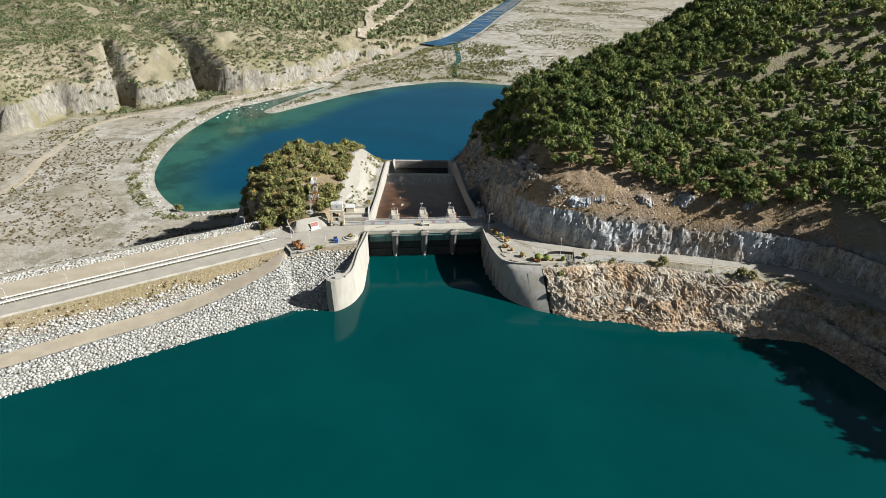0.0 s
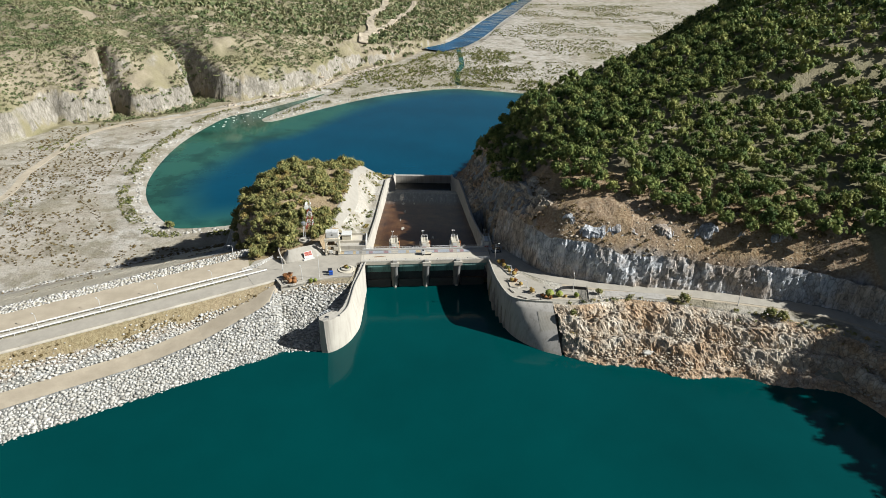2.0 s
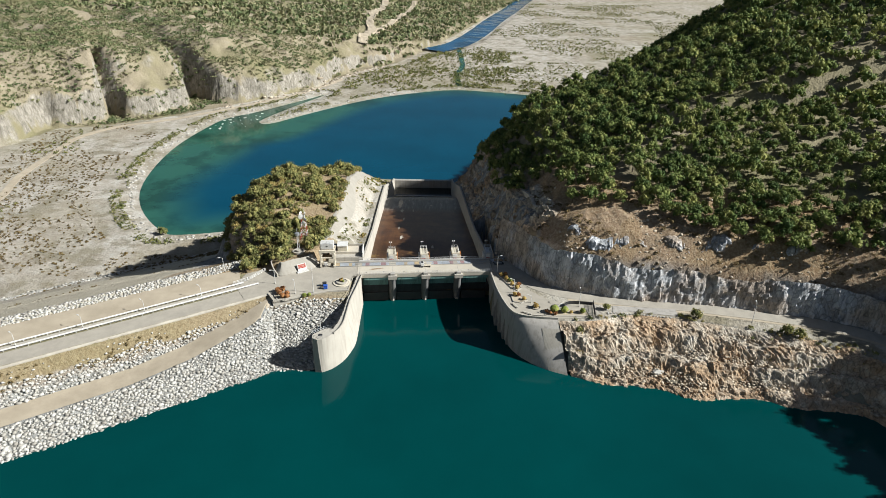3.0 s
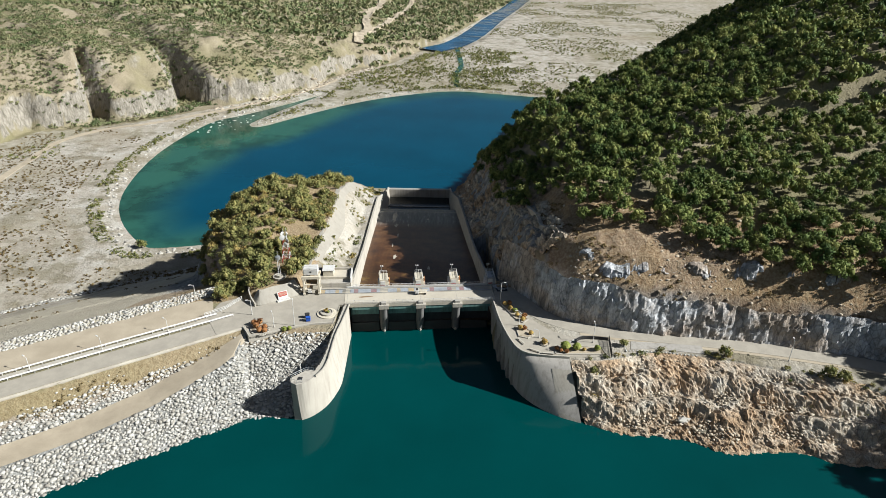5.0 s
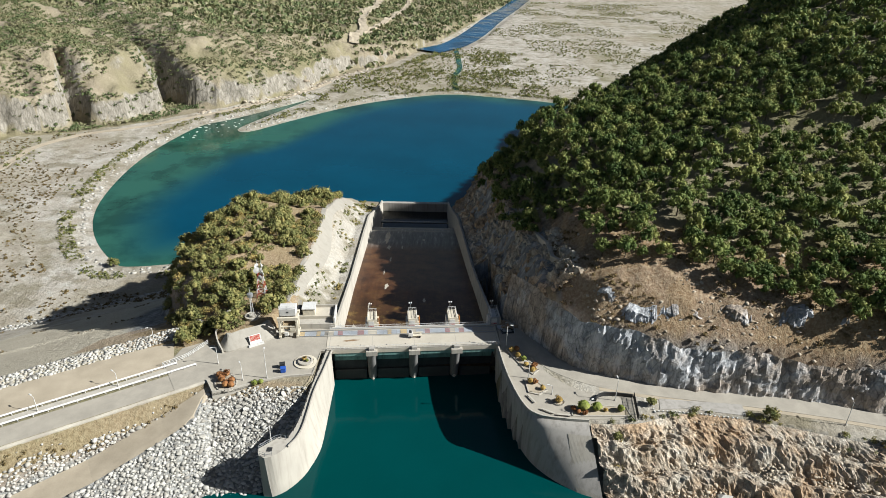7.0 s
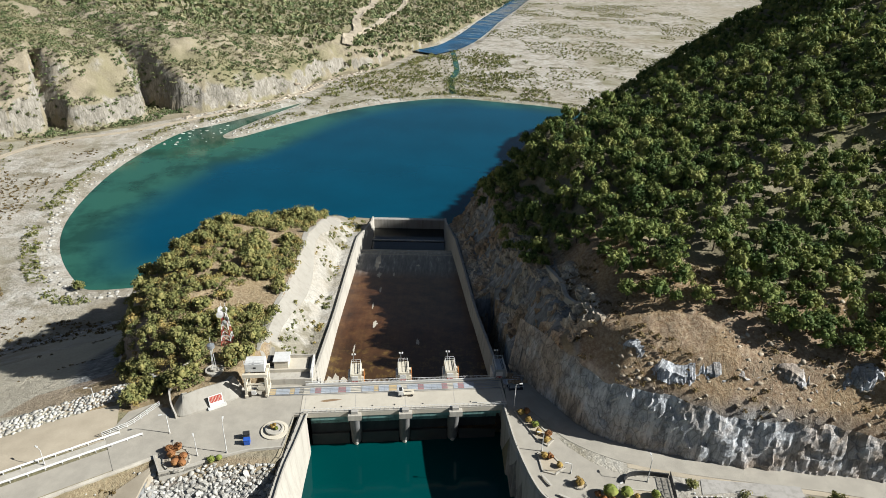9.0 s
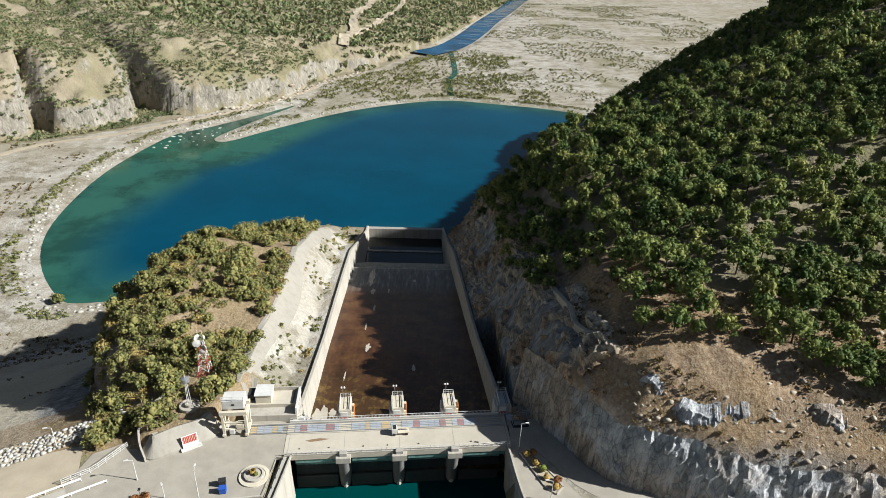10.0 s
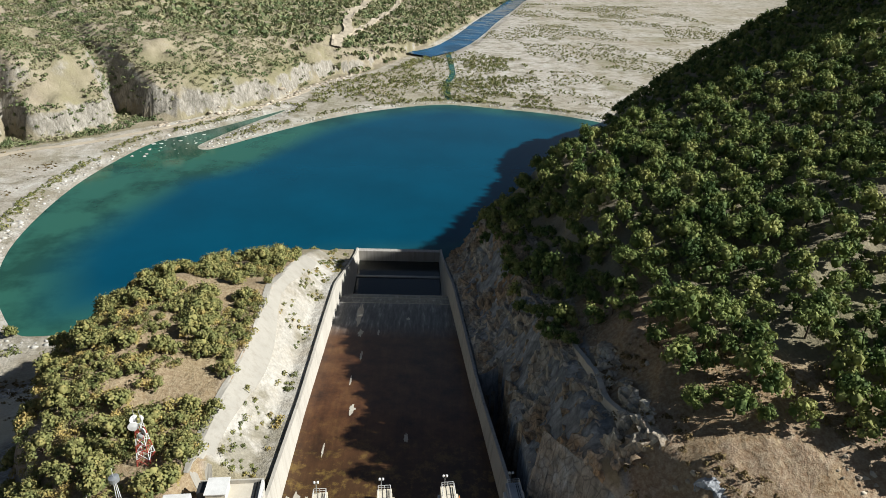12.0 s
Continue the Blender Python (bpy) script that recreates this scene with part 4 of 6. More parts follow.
# ---- roads and paved ground ----
PLAZA = [(-64.5, 238.5), (-58.5, 242.3), (-56, 239.8), (-53.5, 238.3), (-47, 241.3), (-42, 244.5), (-40.5, 248.5), (-35, 249), (-26.6, 249), (-26.4, 238.4), (-27.9, 238.4), (-28.2, 228), (-35, 227), (-41, 224.8), (-46.5, 222), (-51, 220.4),
         (-54, 225.2), (-60, 220.9), (-66, 230.5)]
plaza = tagged(part("pavement_plaza", prism(PLAZA, 11.2, 11.93), M["asphalt"]), "light grey asphalt plaza at the end of the dam", "pavement", kind="structure")
TERRACE = [(-28.2, 228), (-35, 227), (-41, 224.8), (-46.5, 222), (-51, 220.4), (-54, 225.2), (-53.6, 226.6), (-28.2, 229.6)]
tagged(part("wall_terrace", prism(TERRACE, 5.0, 11.8), M["concrete"]), "pale concrete terrace wall above the stone slope", "wall", kind="structure")
wall_along("trim_terrace", [(-28.4, 228.2), (-35, 227.2), (-40.9, 225.0), (-46.4, 222.2), (-50.9, 220.7), (-53.7, 225.2)], 11.9, 12.35, 0.35, M["concrete"])["kind"] = "structure"
DAM_LINE = [(-53, 225.2), (-66, 216.7), (-90, 201), (-128, 176), (-200, 128.5), (-320, 49)]
ribbon("road_dam", DAM_LINE, -0.9, -7.4, 0.07, M["asphalt"], "light grey asphalt road along the dam crest")
ribbon("road_crest", [(-60, 219.5)] + DAM_LINE[1:], -11.2, -22.6, 0.06, M["dirt_road"], "pale sandy track along the dam crest")
ribbon("trim_crest", DAM_LINE, -8.3, -10.6, 0.12, M["concrete"], "pale concrete strip between the crest tracks", "kerb")
ribbon("trim_edge", DAM_LINE, 0.2, -0.5, 0.22, M["pale_patch"], "pale kerb along the dam edge", "kerb")
RAMP = [(-55, 223.0), (-62, 216.0), (-70, 208.0), (-80, 200.3), (-95, 189.5), (-112, 178.2), (-135, 163), (-200, 120), (-320, 41)]
ramp_at = lambda s: np.interp(s, [0, 12, 28, 45, 100, 400], [1.2, 3.3, 5.7, 7.0, 7.5, 8.7])
line = smoothed([DAM_LINE[0]] + DAM_LINE[1:], 100)
ramp_rows = []
for k in (0.2, 2.2, 4.2, 6.2, 7.8):
    row, run = [], 0.0
    for i, (x, y) in enumerate(line[:, :2]):
        run = run if i == 0 else run + math.dist(line[i, :2], line[i - 1, :2])
        d = float(ramp_at(run)) + k * min(1.0, run / 7 + 0.1)
        px, py = offset(line, d)[i, :2]
        row.append((px, py, height_at(px, py) + 0.12))
    ramp_rows.append(row)
tagged(part("road_ramp", loft(ramp_rows), M["dirt_road"]), "pale dirt ramp down the upstream slope", "road", kind="structure")
RIGHT_ROAD = [(20.4, 246), (27.5, 243), (34, 234), (44, 228.2), (59, 224.8), (83, 221), (106, 216), (121, 211.5), (136, 202.5), (145, 189), (154, 155), (180, 62)]
ribbon("road_right", RIGHT_ROAD, -2.9, 2.6, 0.06, M["asphalt"], "light grey narrow road along the rock face")
ribbon("trim_road", RIGHT_ROAD[3:], -4.2, -3.0, 0.05, M["dirt_road"], "pale dusty road verge", "verge")
PROM = [(19.2, 243.2), (21, 229), (24.0, 218), (27, 214.5), (32, 213.4), (49.5, 213.4), (50.8, 221.3), (42, 221.5), (36, 225.3), (31.5, 230), (29, 234.5), (24, 243)]
tagged(part("pavement_promenade", prism(PROM, 11.3, 12.0), M["asphalt"]), "grey paved viewing terrace beside the spillway", "pavement", kind="structure")
tagged(part("pavement_bridgehead", prism([(20.1, 243), (24, 243), (29, 236), (33, 240), (27, 250), (24, 256), (20, 254)], 11.3, 11.97), M["asphalt"]), "grey paved bridge head in the shade of the rock", "pavement", kind="structure")
tagged(part("pavement_pad", prism([(56, 217.2), (62, 217.9), (76, 215.6), (76.5, 219.6), (57, 221.3)], 11.3, 11.99), M["concrete_grey"]), "grey stone-paved pad beside the road", "pavement", kind="structure")
VALLEY_ROAD = [(-330, 250), (-283, 400), (-293, 470), (-297, 520), (-300, 562), (-284, 597), (-254, 619), (-225, 647), (-192, 683), (-160, 722), (-135, 768), (-117, 812)]
ribbon("road_valley", VALLEY_ROAD, -2.6, 2.6, 0.25, M["dirt_road"], "pale dirt road across the gravel flat", "road", 0.8)
ribbon("road_far", [(-104, 925), (-108, 975), (-104, 1040), (-112, 1090), (-122, 1250), (-118, 1400), (-124, 1600)], -6, 6, 2.2, M["dirt_road"], "wide pale dirt road climbing a far hill", "road", 2.0)
ribbon("road_far_fork", [(-106, 1000), (-98, 1030), (-82, 1150), (-72, 1315), (-60, 1500)], -4, 4, 2.0, M["dirt_road"], "pale dirt track forking off the far road", "road", 2.0)
ribbon("river", RIVER[2:], -19, 19, 1.9, M["river"], "blue river winding through the gravel plain", "water", 0.1)
ribbon("stream", STREAM, -3.2, 3.2, 0.35, M["pool"], "narrow stream running into the pool", "water", 0.4)

# retaining wall of the knob
base = smoothed([(-55.2, 238.6), (-53.2, 237.0), (-51, 237.3), (-47, 240), (-42.2, 243.2), (-40.6, 246.2)], 30)
crown = offset(base, 3.0)
rows = [[(x, y, 11.3) for x, y in base[:, :2]], [(x, y, 12.3) for x, y in offset(base, 0.15)[:, :2]],
        [(x, y, 15.9 - 1.0 * abs(i / 30 - 0.45)) for i, (x, y) in enumerate(crown[:, :2])], [(x, y, 15.0) for x, y in offset(base, 4.2)[:, :2]], [(x, y, 11.0) for x, y in offset(base, 4.3)[:, :2]]]
tagged(part("wall_knob", loft(rows, True), M["shotcrete"]), "pale sprayed concrete retaining wall below the shrubs", "wall", kind="structure")
tagged(wall_along("wall_lookout", smoothed([(-53.2, 236.6), (-55.4, 239.8), (-57.0, 244.0), (-56.8, 247.6), (-54.6, 251)], 24), 11.5, np.linspace(13.0, 16.9, 24), 0.35, M["concrete"]), "thin curved pale concrete wall round the planted knob", "wall", kind="structure")

# ---- rock faces ----
def crag(p, seed=0.0):
    """How far broken rock stands out at a place."""
    q = Vector(p) + Vector((seed, seed * 1.7, 0))
    cells = noise.voronoi(q * 0.33)[0]
    small = noise.voronoi(Vector((q.x, q.y, q.z * 0.7)) * 0.95)[0]
    warp = q + 1.2 * noise.noise_vector(q * 0.5)
    blocks = 0.75 * noise.cell(Vector((warp.x, warp.y, warp.z * 0.8)) * 0.42) + 0.45 * noise.cell(warp * 0.95)
    return 0.9 * noise.fractal(q * 0.12, 1.0, 2.1, 4) + blocks - 0.5 * small[0] - 0.3 * cells[0] + 0.25 * noise.noise(q * 1.3) + 0.3


# blasted face above the road
face_line = smoothed(CUT[1:12], 420)
face_rows = []
lean = [0.0, 0.12, 0.26, 0.40, 0.52, 0.66, 0.8, 0.92, 1.05, 1.2, 1.36, 1.55, 1.75, 1.95, 2.15, 2.4]
for k, off in enumerate(lean):
    u = k / (len(lean) - 1)
    at = offset(face_line, off - 1.2)
    row = []
    for i, (x, y) in enumerate(at[:, :2]):
        h = 10.6 + 2.2 * noise.noise(Vector((i * 0.035, 0, 3))) + 0.9 * noise.noise(Vector((i * 0.16, 1, 3)))
        h += 3.2 * max(0.0, min(1.0, (66 - x) / 14))
        z = 11.4 + h * u
        rib = 0.28 * abs(math.sin(i * 0.42 + 0.6 * noise.noise(Vector((i * 0.1, z * 0.1, 0))))) * (1.0 if noise.noise(Vector((i * 0.02, 5, 0))) > -0.1 else 0.3)
        d = crag((x, y, z * 0.55), 11) * 0.6 + 1.9 * rib * (1 - 0.6 * u)
        row.append((x + 0.15 * d, y - 0.85 * d + 0.4, z))
    face_rows.append(row)
for off, up in ((2.9, -0.2), (4.2, -0.9)):
    at = offset(face_line, off)
    row = []
    for i, (x, y) in enumerate(at[:, :2]):
        d = crag((x, y, 22), 4)
        row.append((x, y, height_at(x, y) + up + 0.35 * d))
    face_rows.append(row)
tagged(part("wall_rock", loft(face_rows), M["rock_grey"]), "blasted grey rock face with pale streaks above the road", "rock face", kind="structure")
# second, lower step of rock above it
step_line = offset(smoothed([(44, 243), (52, 236), (60, 234.5), (72, 234), (82, 231.5), (95, 231), (108, 228), (118, 226)], 220), 0)
rows = []
for k in range(9):
    u = k / 8
    at = offset(step_line, -0.6 + 1.7 * u)
    row = []
    for i, (x, y) in enumerate(at[:, :2]):
        z = height_at(*offset(step_line, -1.2)[i, :2]) - 0.6 + (2.0 + 4.2 * max(0.0, min(1.0, 0.35 + 1.8 * noise.noise(Vector((i * 0.045, 2, 2)))))) * u
        d = crag((x, y, z), 23) * 0.8
        row.append((x, y - d + 0.3, z))
    rows.append(row)
at = offset(step_line, 4.0)
rows.append([(x, y, height_at(x, y) - 0.3) for x, y in at[:, :2]])
tagged(part("wall_rock_upper", loft(rows), M["rock_grey"]), "low pale rock step on the dry slope", "rock face", kind="structure")
# rocky bank between the road and the lake
upper = smoothed([(38.5, 212.2), (49, 212.4), (62, 216), (78, 213.8), (105, 205.5), (122, 200.5), (140, 183), (150, 152)], 330)
lower = smoothed([(41.5, 199.5), (52, 195.2), (66, 193.2), (76, 188.4), (91, 190), (101, 186.2), (113, 185.2), (122, 180), (130, 159), (138, 130)], 330)
rows = []
for k in range(46):
    u = k / 45
    row = []
    for i in range(330):
        a, b = upper[i], lower[i]
        x, y = a[0] * (1 - u) + b[0] * u, a[1] * (1 - u) + b[1] * u
        terrace = 0.09 * math.sin(u * 19 + 2.5 * noise.noise(Vector((x * 0.05, y * 0.05, 9))))
        z = 11.8 - 13.2 * min(1.0, max(0.0, u + terrace * math.sin(math.pi * u)))
        d = (0.75 * crag((x, y, z), 31) + 0.14 * crag((x * 2.3, y * 2.3, z * 2.3), 5)) * min(1.0, u * 8)
        row.append((x + 0.25 * d, y - 0.55 * d, z + 0.45 * min(1.0, u * 8) + 0.75 * d * (1 if u < 0.9 else 0.4)))
    rows.append(row)
tagged(part("bank_rock", loft(rows), M["rock_tan"]), "tan broken rock bank falling to the lake", "rock bank", kind="structure")
# rock beside the chute
ys = np.linspace(250, 440, 300)
rows = []
for k in range(42):
    row = []
    for y in ys:
        t = k / 41
        x = float(chute_right(y)) + 1.5 + 21.0 * t
        z = height_at(x, y) + 0.5
        d = 1.7 * crag((x, y, z), 47)
        row.append((x - 0.7 * d * min(1, t * 8), y, z + 0.8 * d * min(1, t * 6) * (1 if t < 0.92 else 0.3)))
    rows.append(row)
tagged(part("wall_rock_chute", loft(rows), M["rock_brown"]), "dark jagged rock wall rising beside the chute", "rock face", kind="structure")

# smooth sprayed slope between the knob and the chute
rows = []
for k in np.linspace(0, 1, 8):
    row = []
    for y in np.linspace(258, 372, 60):
        x = -41.0 + 0.9 * math.sin(y * 0.11) + (4.4 + 0.6 * math.sin(y * 0.07)) * k
        row.append((x, y, height_at(x, y) + 0.16 + 0.10 * noise.noise(Vector((x * 0.4, y * 0.4, 1)))))
    rows.append(row)
tagged(part("wall_apron", loft([[(x, y, z - 0.8) for x, y, z in rows[0]]] + rows + [[(x, y, z - 0.8) for x, y, z in rows[-1]]]), M["shotcrete"]), "pale sprayed concrete slope beside the chute", "slope", kind="structure")
ledge = smoothed([(37.4, 258.5), (36.2, 264), (35.0, 274), (33.9, 284), (32.6, 293), (30.4, 300)], 40)
tops = [height_at(x, y) + 1.5 for x, y in ledge[:, :2]]
tagged(wall_along("wall_ledge", ledge, [z - 3.0 for z in tops], tops, 1.1, M["concrete"]), "pale concrete drain ledge along the top of the cut", "wall", kind="structure")

# ---- things on the plaza, the bridge head and the terrace ----
def lamp_post(x, y, z, high, turn=0.0, label="slim pale steel lamp post with a single arm"):
    p = thing("lamp_post", pose(x, y, z, 0, 0, turn), label, "lamp post", "lamp posts")
    part("base", lathe([(0.22, 0), (0.22, 0.1), (0.12, 0.35)], 10), M["concrete_grey"], p)
    part("pole", rod((0, 0, 0.1), (0, 0, high), 0.11, None, 8, 0.06), M["white_paint"], p)
    part("arm", rod((0, 0, high - 0.05), (1.0, 0, high + 0.25), 0.045, None, 6), M["white_paint"], p)
    part("head", box(0.75, 1.5, -0.16, 0.16, high + 0.18, high + 0.34, 0.04), M["white_paint"], p)


for x, y, high, turn in ((-39.3, 226.6, 8.0, 100), (-53.0, 232.0, 5.0, 200), (-45.0, 225.6, 4.5, 120), (21.6, 242.0, 6.5, 0), (26.0, 228.3, 5.0, 180), (46.0, 220.3, 6.0, 90), (31.0, 222.2, 2.6, 180),
                         (98.0, 213.0, 6.5, 80), (-33.2, 205.0, 4.0, 250), (-72.5, 240.3, 5.0, 200), (38.6, 216.6, 2.6, 30)):
    lamp_post(x, y, 11.93 if x < 20 else 12.0, high, turn)
for k in range(7):
    s = 18 + 17 * k
    x, y = -54 - 0.836 * s - 0.55 * 9.4, 224.5 - 0.548 * s + 0.836 * 9.4
    lamp_post(x, y, height_at(x, y) + 0.1, 4.0, 150, "short pale lamp post beside the crest rail")


def crash_rail(offset_q, label):
    """A steel beam barrier on posts along the dam crest."""
    pts = [(-54 - 0.836 * s - 0.549 * offset_q, 224.5 - 0.549 * s + 0.836 * offset_q) for s in np.arange(0 if offset_q < 8 else 4, 190, 3.0)]
    o = Vector((*pts[0], height_at(*pts[0])))
    r = thing("guard_rail", Matrix.Translation(o), label, "guard rail", "guard rails on the dam crest")
    loc = [Vector((x, y, height_at(x, y))) - o for x, y in pts]
    for p in loc:
        part("post", box(p.x - 0.07, p.x + 0.07, p.y - 0.07, p.y + 0.07, p.z, p.z + 0.95), M["white_paint"], r)
    bm = bmesh.new()
    rows = [[p + Vector((0.055 * side, -0.08 * side, h)) for p in loc] for side, h in ((0, 0.5), (1.2, 0.6), (0.4, 0.72), (1.2, 0.84), (0, 0.95))]
    loft(rows, False, bm)
    loft([[q + Vector((-0.03, 0.05, 0)) for q in row] for row in rows], False, bm)
    part("beam", bm, M["white_paint"], r)


crash_rail(7.9, "white painted steel guard rail along the dam road")
crash_rail(10.9, "white painted steel guard rail beside the sandy crest track")
railing("railing", [(-66.5, 230.5), (-62.0, 234.0), (-58.4, 240.6)], 11.9, 1.3, M["white_paint"], "white tubular railing where the crest meets the plaza", 1.6, 3, 0.07)

# gantry crane on its rails
crane = thing("gantry_crane", pose(-37.6, 245.8, 12.0, 0, 0, 5), "cream steel gantry crane parked on rails beside the plaza", "crane")
for x in (-2.3, 2.3):
    for y in (-1.5, 1.9):
        part("leg", box(x - 0.28, x + 0.28, y - 0.28, y + 0.28, 0.5, 5.6, 0.04), M["cream"], crane)
        part("wheel", lathe([(0.38, -0.12), (0.42, 0.0), (0.38, 0.12)], 14, None, (0, 0, 0)), M["dark_steel"], crane).matrix_local = pose(x, y, 0.42, 90, 0, 90)
    part("bogie", box(x - 0.35, x + 0.35, -2.1, 2.5, 0.25, 0.75, 0.05), M["cream"], crane)
    part("brace", rod((x, -1.5, 1.2), (x, 1.9, 4.6), 0.13, None, 6), M["cream"], crane)
    part("side_beam", box(x - 0.3, x + 0.3, -2.0, 2.4, 5.2, 5.7, 0.04), M["cream"], crane)
for y in (-1.6, 2.0):
    part("main_beam", box(-2.8, 2.8, y - 0.35, y + 0.35, 5.6, 6.5, 0.05), M["cream"], crane)
part("tie", box(-2.3, 2.3, -1.7, -1.3, 1.6, 2.0, 0.03), M["cream"], crane)
part("tie", box(-2.3, 2.3, -1.7, -1.3, 3.4, 3.7, 0.03), M["cream"], crane)
part("machine_house", box(-2.2, 2.2, -1.0, 2.2, 6.5, 8.7, 0.12), M["white_paint"], crane, "white machine house on top")
part("house_window", box(-0.3, 0.3, -1.04, -0.99, 7.5, 7.9), M["dark_steel"], crane)
part("winch", box(-1.2, -0.1, -1.9, -0.4, 0.75, 1.9, 0.1), M["white_paint"], crane)
part("winch", box(0.4, 1.9, -1.8, -0.5, 2.0, 3.2, 0.1), M["cream"], crane)
for h in (9.2, 9.7):
    part("roof_rail", rod((-2.2, -1.0, h), (2.2, -1.0, h), 0.05, None, 6), M["white_paint"], crane)
for x in (-2.2, 0, 2.2):
    part("roof_post", rod((x, -1.0, 8.65), (x, -1.0, 9.7), 0.05, None, 6), M["white_paint"], crane)

# concrete service platform behind the plaza
serv = thing("service_building", pose(-30.8, 251.0, 0, 0, 0, 4), "pale low concrete service building with a terrace roof", "building")
part("wall", box(-6.0, 4.9, -2.0, 5.4, 8.0, 13.5, 0.05), M["concrete"], serv)
part("terrace", box(-6.1, 5.0, 0.6, 5.5, 13.5, 14.4, 0.05), M["deck"], serv)
part("stair_house", box(-4.2, -0.8, 1.0, 4.6, 14.4, 16.4, 0.06), M["cream"], serv, "cream stair house")
part("stair_roof", box(-4.4, -0.6, 0.8, 4.8, 16.4, 16.6, 0.03), M["white_paint"], serv)
# solid dark box; the shade inside the stair opening is put in as colour
part("stair_shade_box", box(-6.0, -4.3, 2.0, 4.4, 14.4, 15.9), M["dark_steel"], serv, "dark box in place of the shade in the stair opening")
part("side_wall", box(4.6, 5.0, -1.9, 5.6, 13.4, 15.2, 0.04), M["white_paint"], serv)
part("rear_wall", box(-6.1, 5.0, 5.2, 5.5, 14.4, 15.3, 0.04), M["concrete"], serv)
for v in (-1.2, -0.4):
    part("roof_pipe", rod((3.9 + v * 0.3, 0.8, 14.5), (3.9 + v * 0.3, 5.2, 14.5), 0.12, None, 6), M["dark_steel"], serv)
stairs = thing("side_stairs", pose(-25.2, 249.7, 8.2, 0, 0, 4), "white steel stairs beside the chute wall", "stairs")
for i in range(10):
    part("tread", box(-0.8, 0.8, 0.2 + 0.45 * i, 0.62 + 0.45 * i, 0.0, 3.8 - 0.36 * i, 0.0), M["white_paint"], stairs)
for x in (-0.85, 0.85):
    part("rail", rod((x, 0.2, 4.9), (x, 4.8, 1.5), 0.05, None, 6), M["white_paint"], stairs)
    for i in (0, 3, 6, 9):
        part("post", rod((x, 0.3 + 0.45 * i, 3.8 - 0.36 * i), (x, 0.3 + 0.45 * i, 4.85 - 0.33 * i), 0.04, None, 6), M["white_paint"], stairs)

sign = thing("sign_board", pose(-45.5, 240.6, 11.93, 0, 0, 32) @ Matrix.Scale(0.78, 4), "white sign board with a red ruled panel on a sloped stand", "sign")
bm = prism([(-2.6, -0.6), (2.6, -0.6), (2.6, 0.9), (-2.6, 0.9)], 0, 0.5)
part("plinth", bm, M["white_paint"], sign)
tilt = pose(0, 0.1, 0.5, -24)
board = part("board", box(-2.0, 2.0, -0.1, 0.1, 0.1, 3.2, 0.03), M["white_paint"], sign)
board.matrix_local = tilt
part("panel", box(-1.75, 1.75, -0.13, -0.105, 1.2, 3.0), M["rust_red"], board, "dark red panel")
for k in range(9):
    part("ruled_bar", box(-1.65 + 0.4 * k, -1.58 + 0.4 * k, -0.15, -0.133, 1.3, 2.9), M["cream"], board)
for x in (-1.9, 1.9):
    part("strut", rod((x, 1.2, 0.1), (x, 0.9, 2.4), 0.07, None, 6), M["steel"], sign)

bin_blue = thing("waste_bin", pose(-35.8, 229.2, 11.93, 0, 0, 10), "blue plastic wheeled waste bin on the asphalt", "waste bin", "waste bins")
part("tub", prism([(-0.6, -0.5), (0.6, -0.5), (0.66, 0.5), (-0.66, 0.5)], 0.12, 1.25), M["blue_paint"], bin_blue)
part("lid", box(-0.7, 0.7, -0.58, 0.56, 1.25, 1.4, 0.05), M["blue_paint"], bin_blue)
for x in (-0.5, 0.5):
    part("wheel", rod((x - 0.05, 0.4, 0.12), (x + 0.05, 0.4, 0.12), 0.12, None, 10), M["dark_steel"], bin_blue)
bin_dark = thing("waste_bin", pose(-36.4, 231.0, 11.93, 0, 0, 14), "dark grey wheeled waste bin beside a blue one", "waste bin", "waste bins")
part("tub", prism([(-0.6, -0.5), (0.6, -0.5), (0.66, 0.5), (-0.66, 0.5)], 0.12, 1.25), M["dark_steel"], bin_dark)
part("lid", box(-0.7, 0.7, -0.58, 0.56, 1.25, 1.4, 0.05), M["dark_steel"], bin_dark)
for x in (-0.5, 0.5):
    part("wheel", rod((x - 0.05, 0.4, 0.12), (x + 0.05, 0.4, 0.12), 0.12, None, 10), M["dark_steel"], bin_dark)

truck = thing("service_truck", BR @ pose(22.9, 5.4, 12.0, 0, 0, 2), "small white flatbed service cart parked on the bridge", "service cart")
part("bed", box(-0.2, 2.2, -0.75, 0.75, 0.55, 0.75, 0.04), M["cream"], truck)
part("cab", box(-1.5, -0.3, -0.75, 0.75, 0.35, 1.7, 0.12), M["white_paint"], truck)
part("windscreen", box(-1.2, -0.5, -0.65, 0.65, 1.701, 1.76, 0.02), M["dark_steel"], truck)
part("jib", box(-0.6, 2.6, -0.12, 0.12, 1.3, 1.5, 0.03), M["cream"], truck)
for x in (-1.0, 1.6):
    for y in (-0.72, 0.72):
        w = part("wheel", rod((x, y - 0.1, 0.33), (x, y + 0.1, 0.33), 0.33, None, 14), M["dark_steel"], truck)

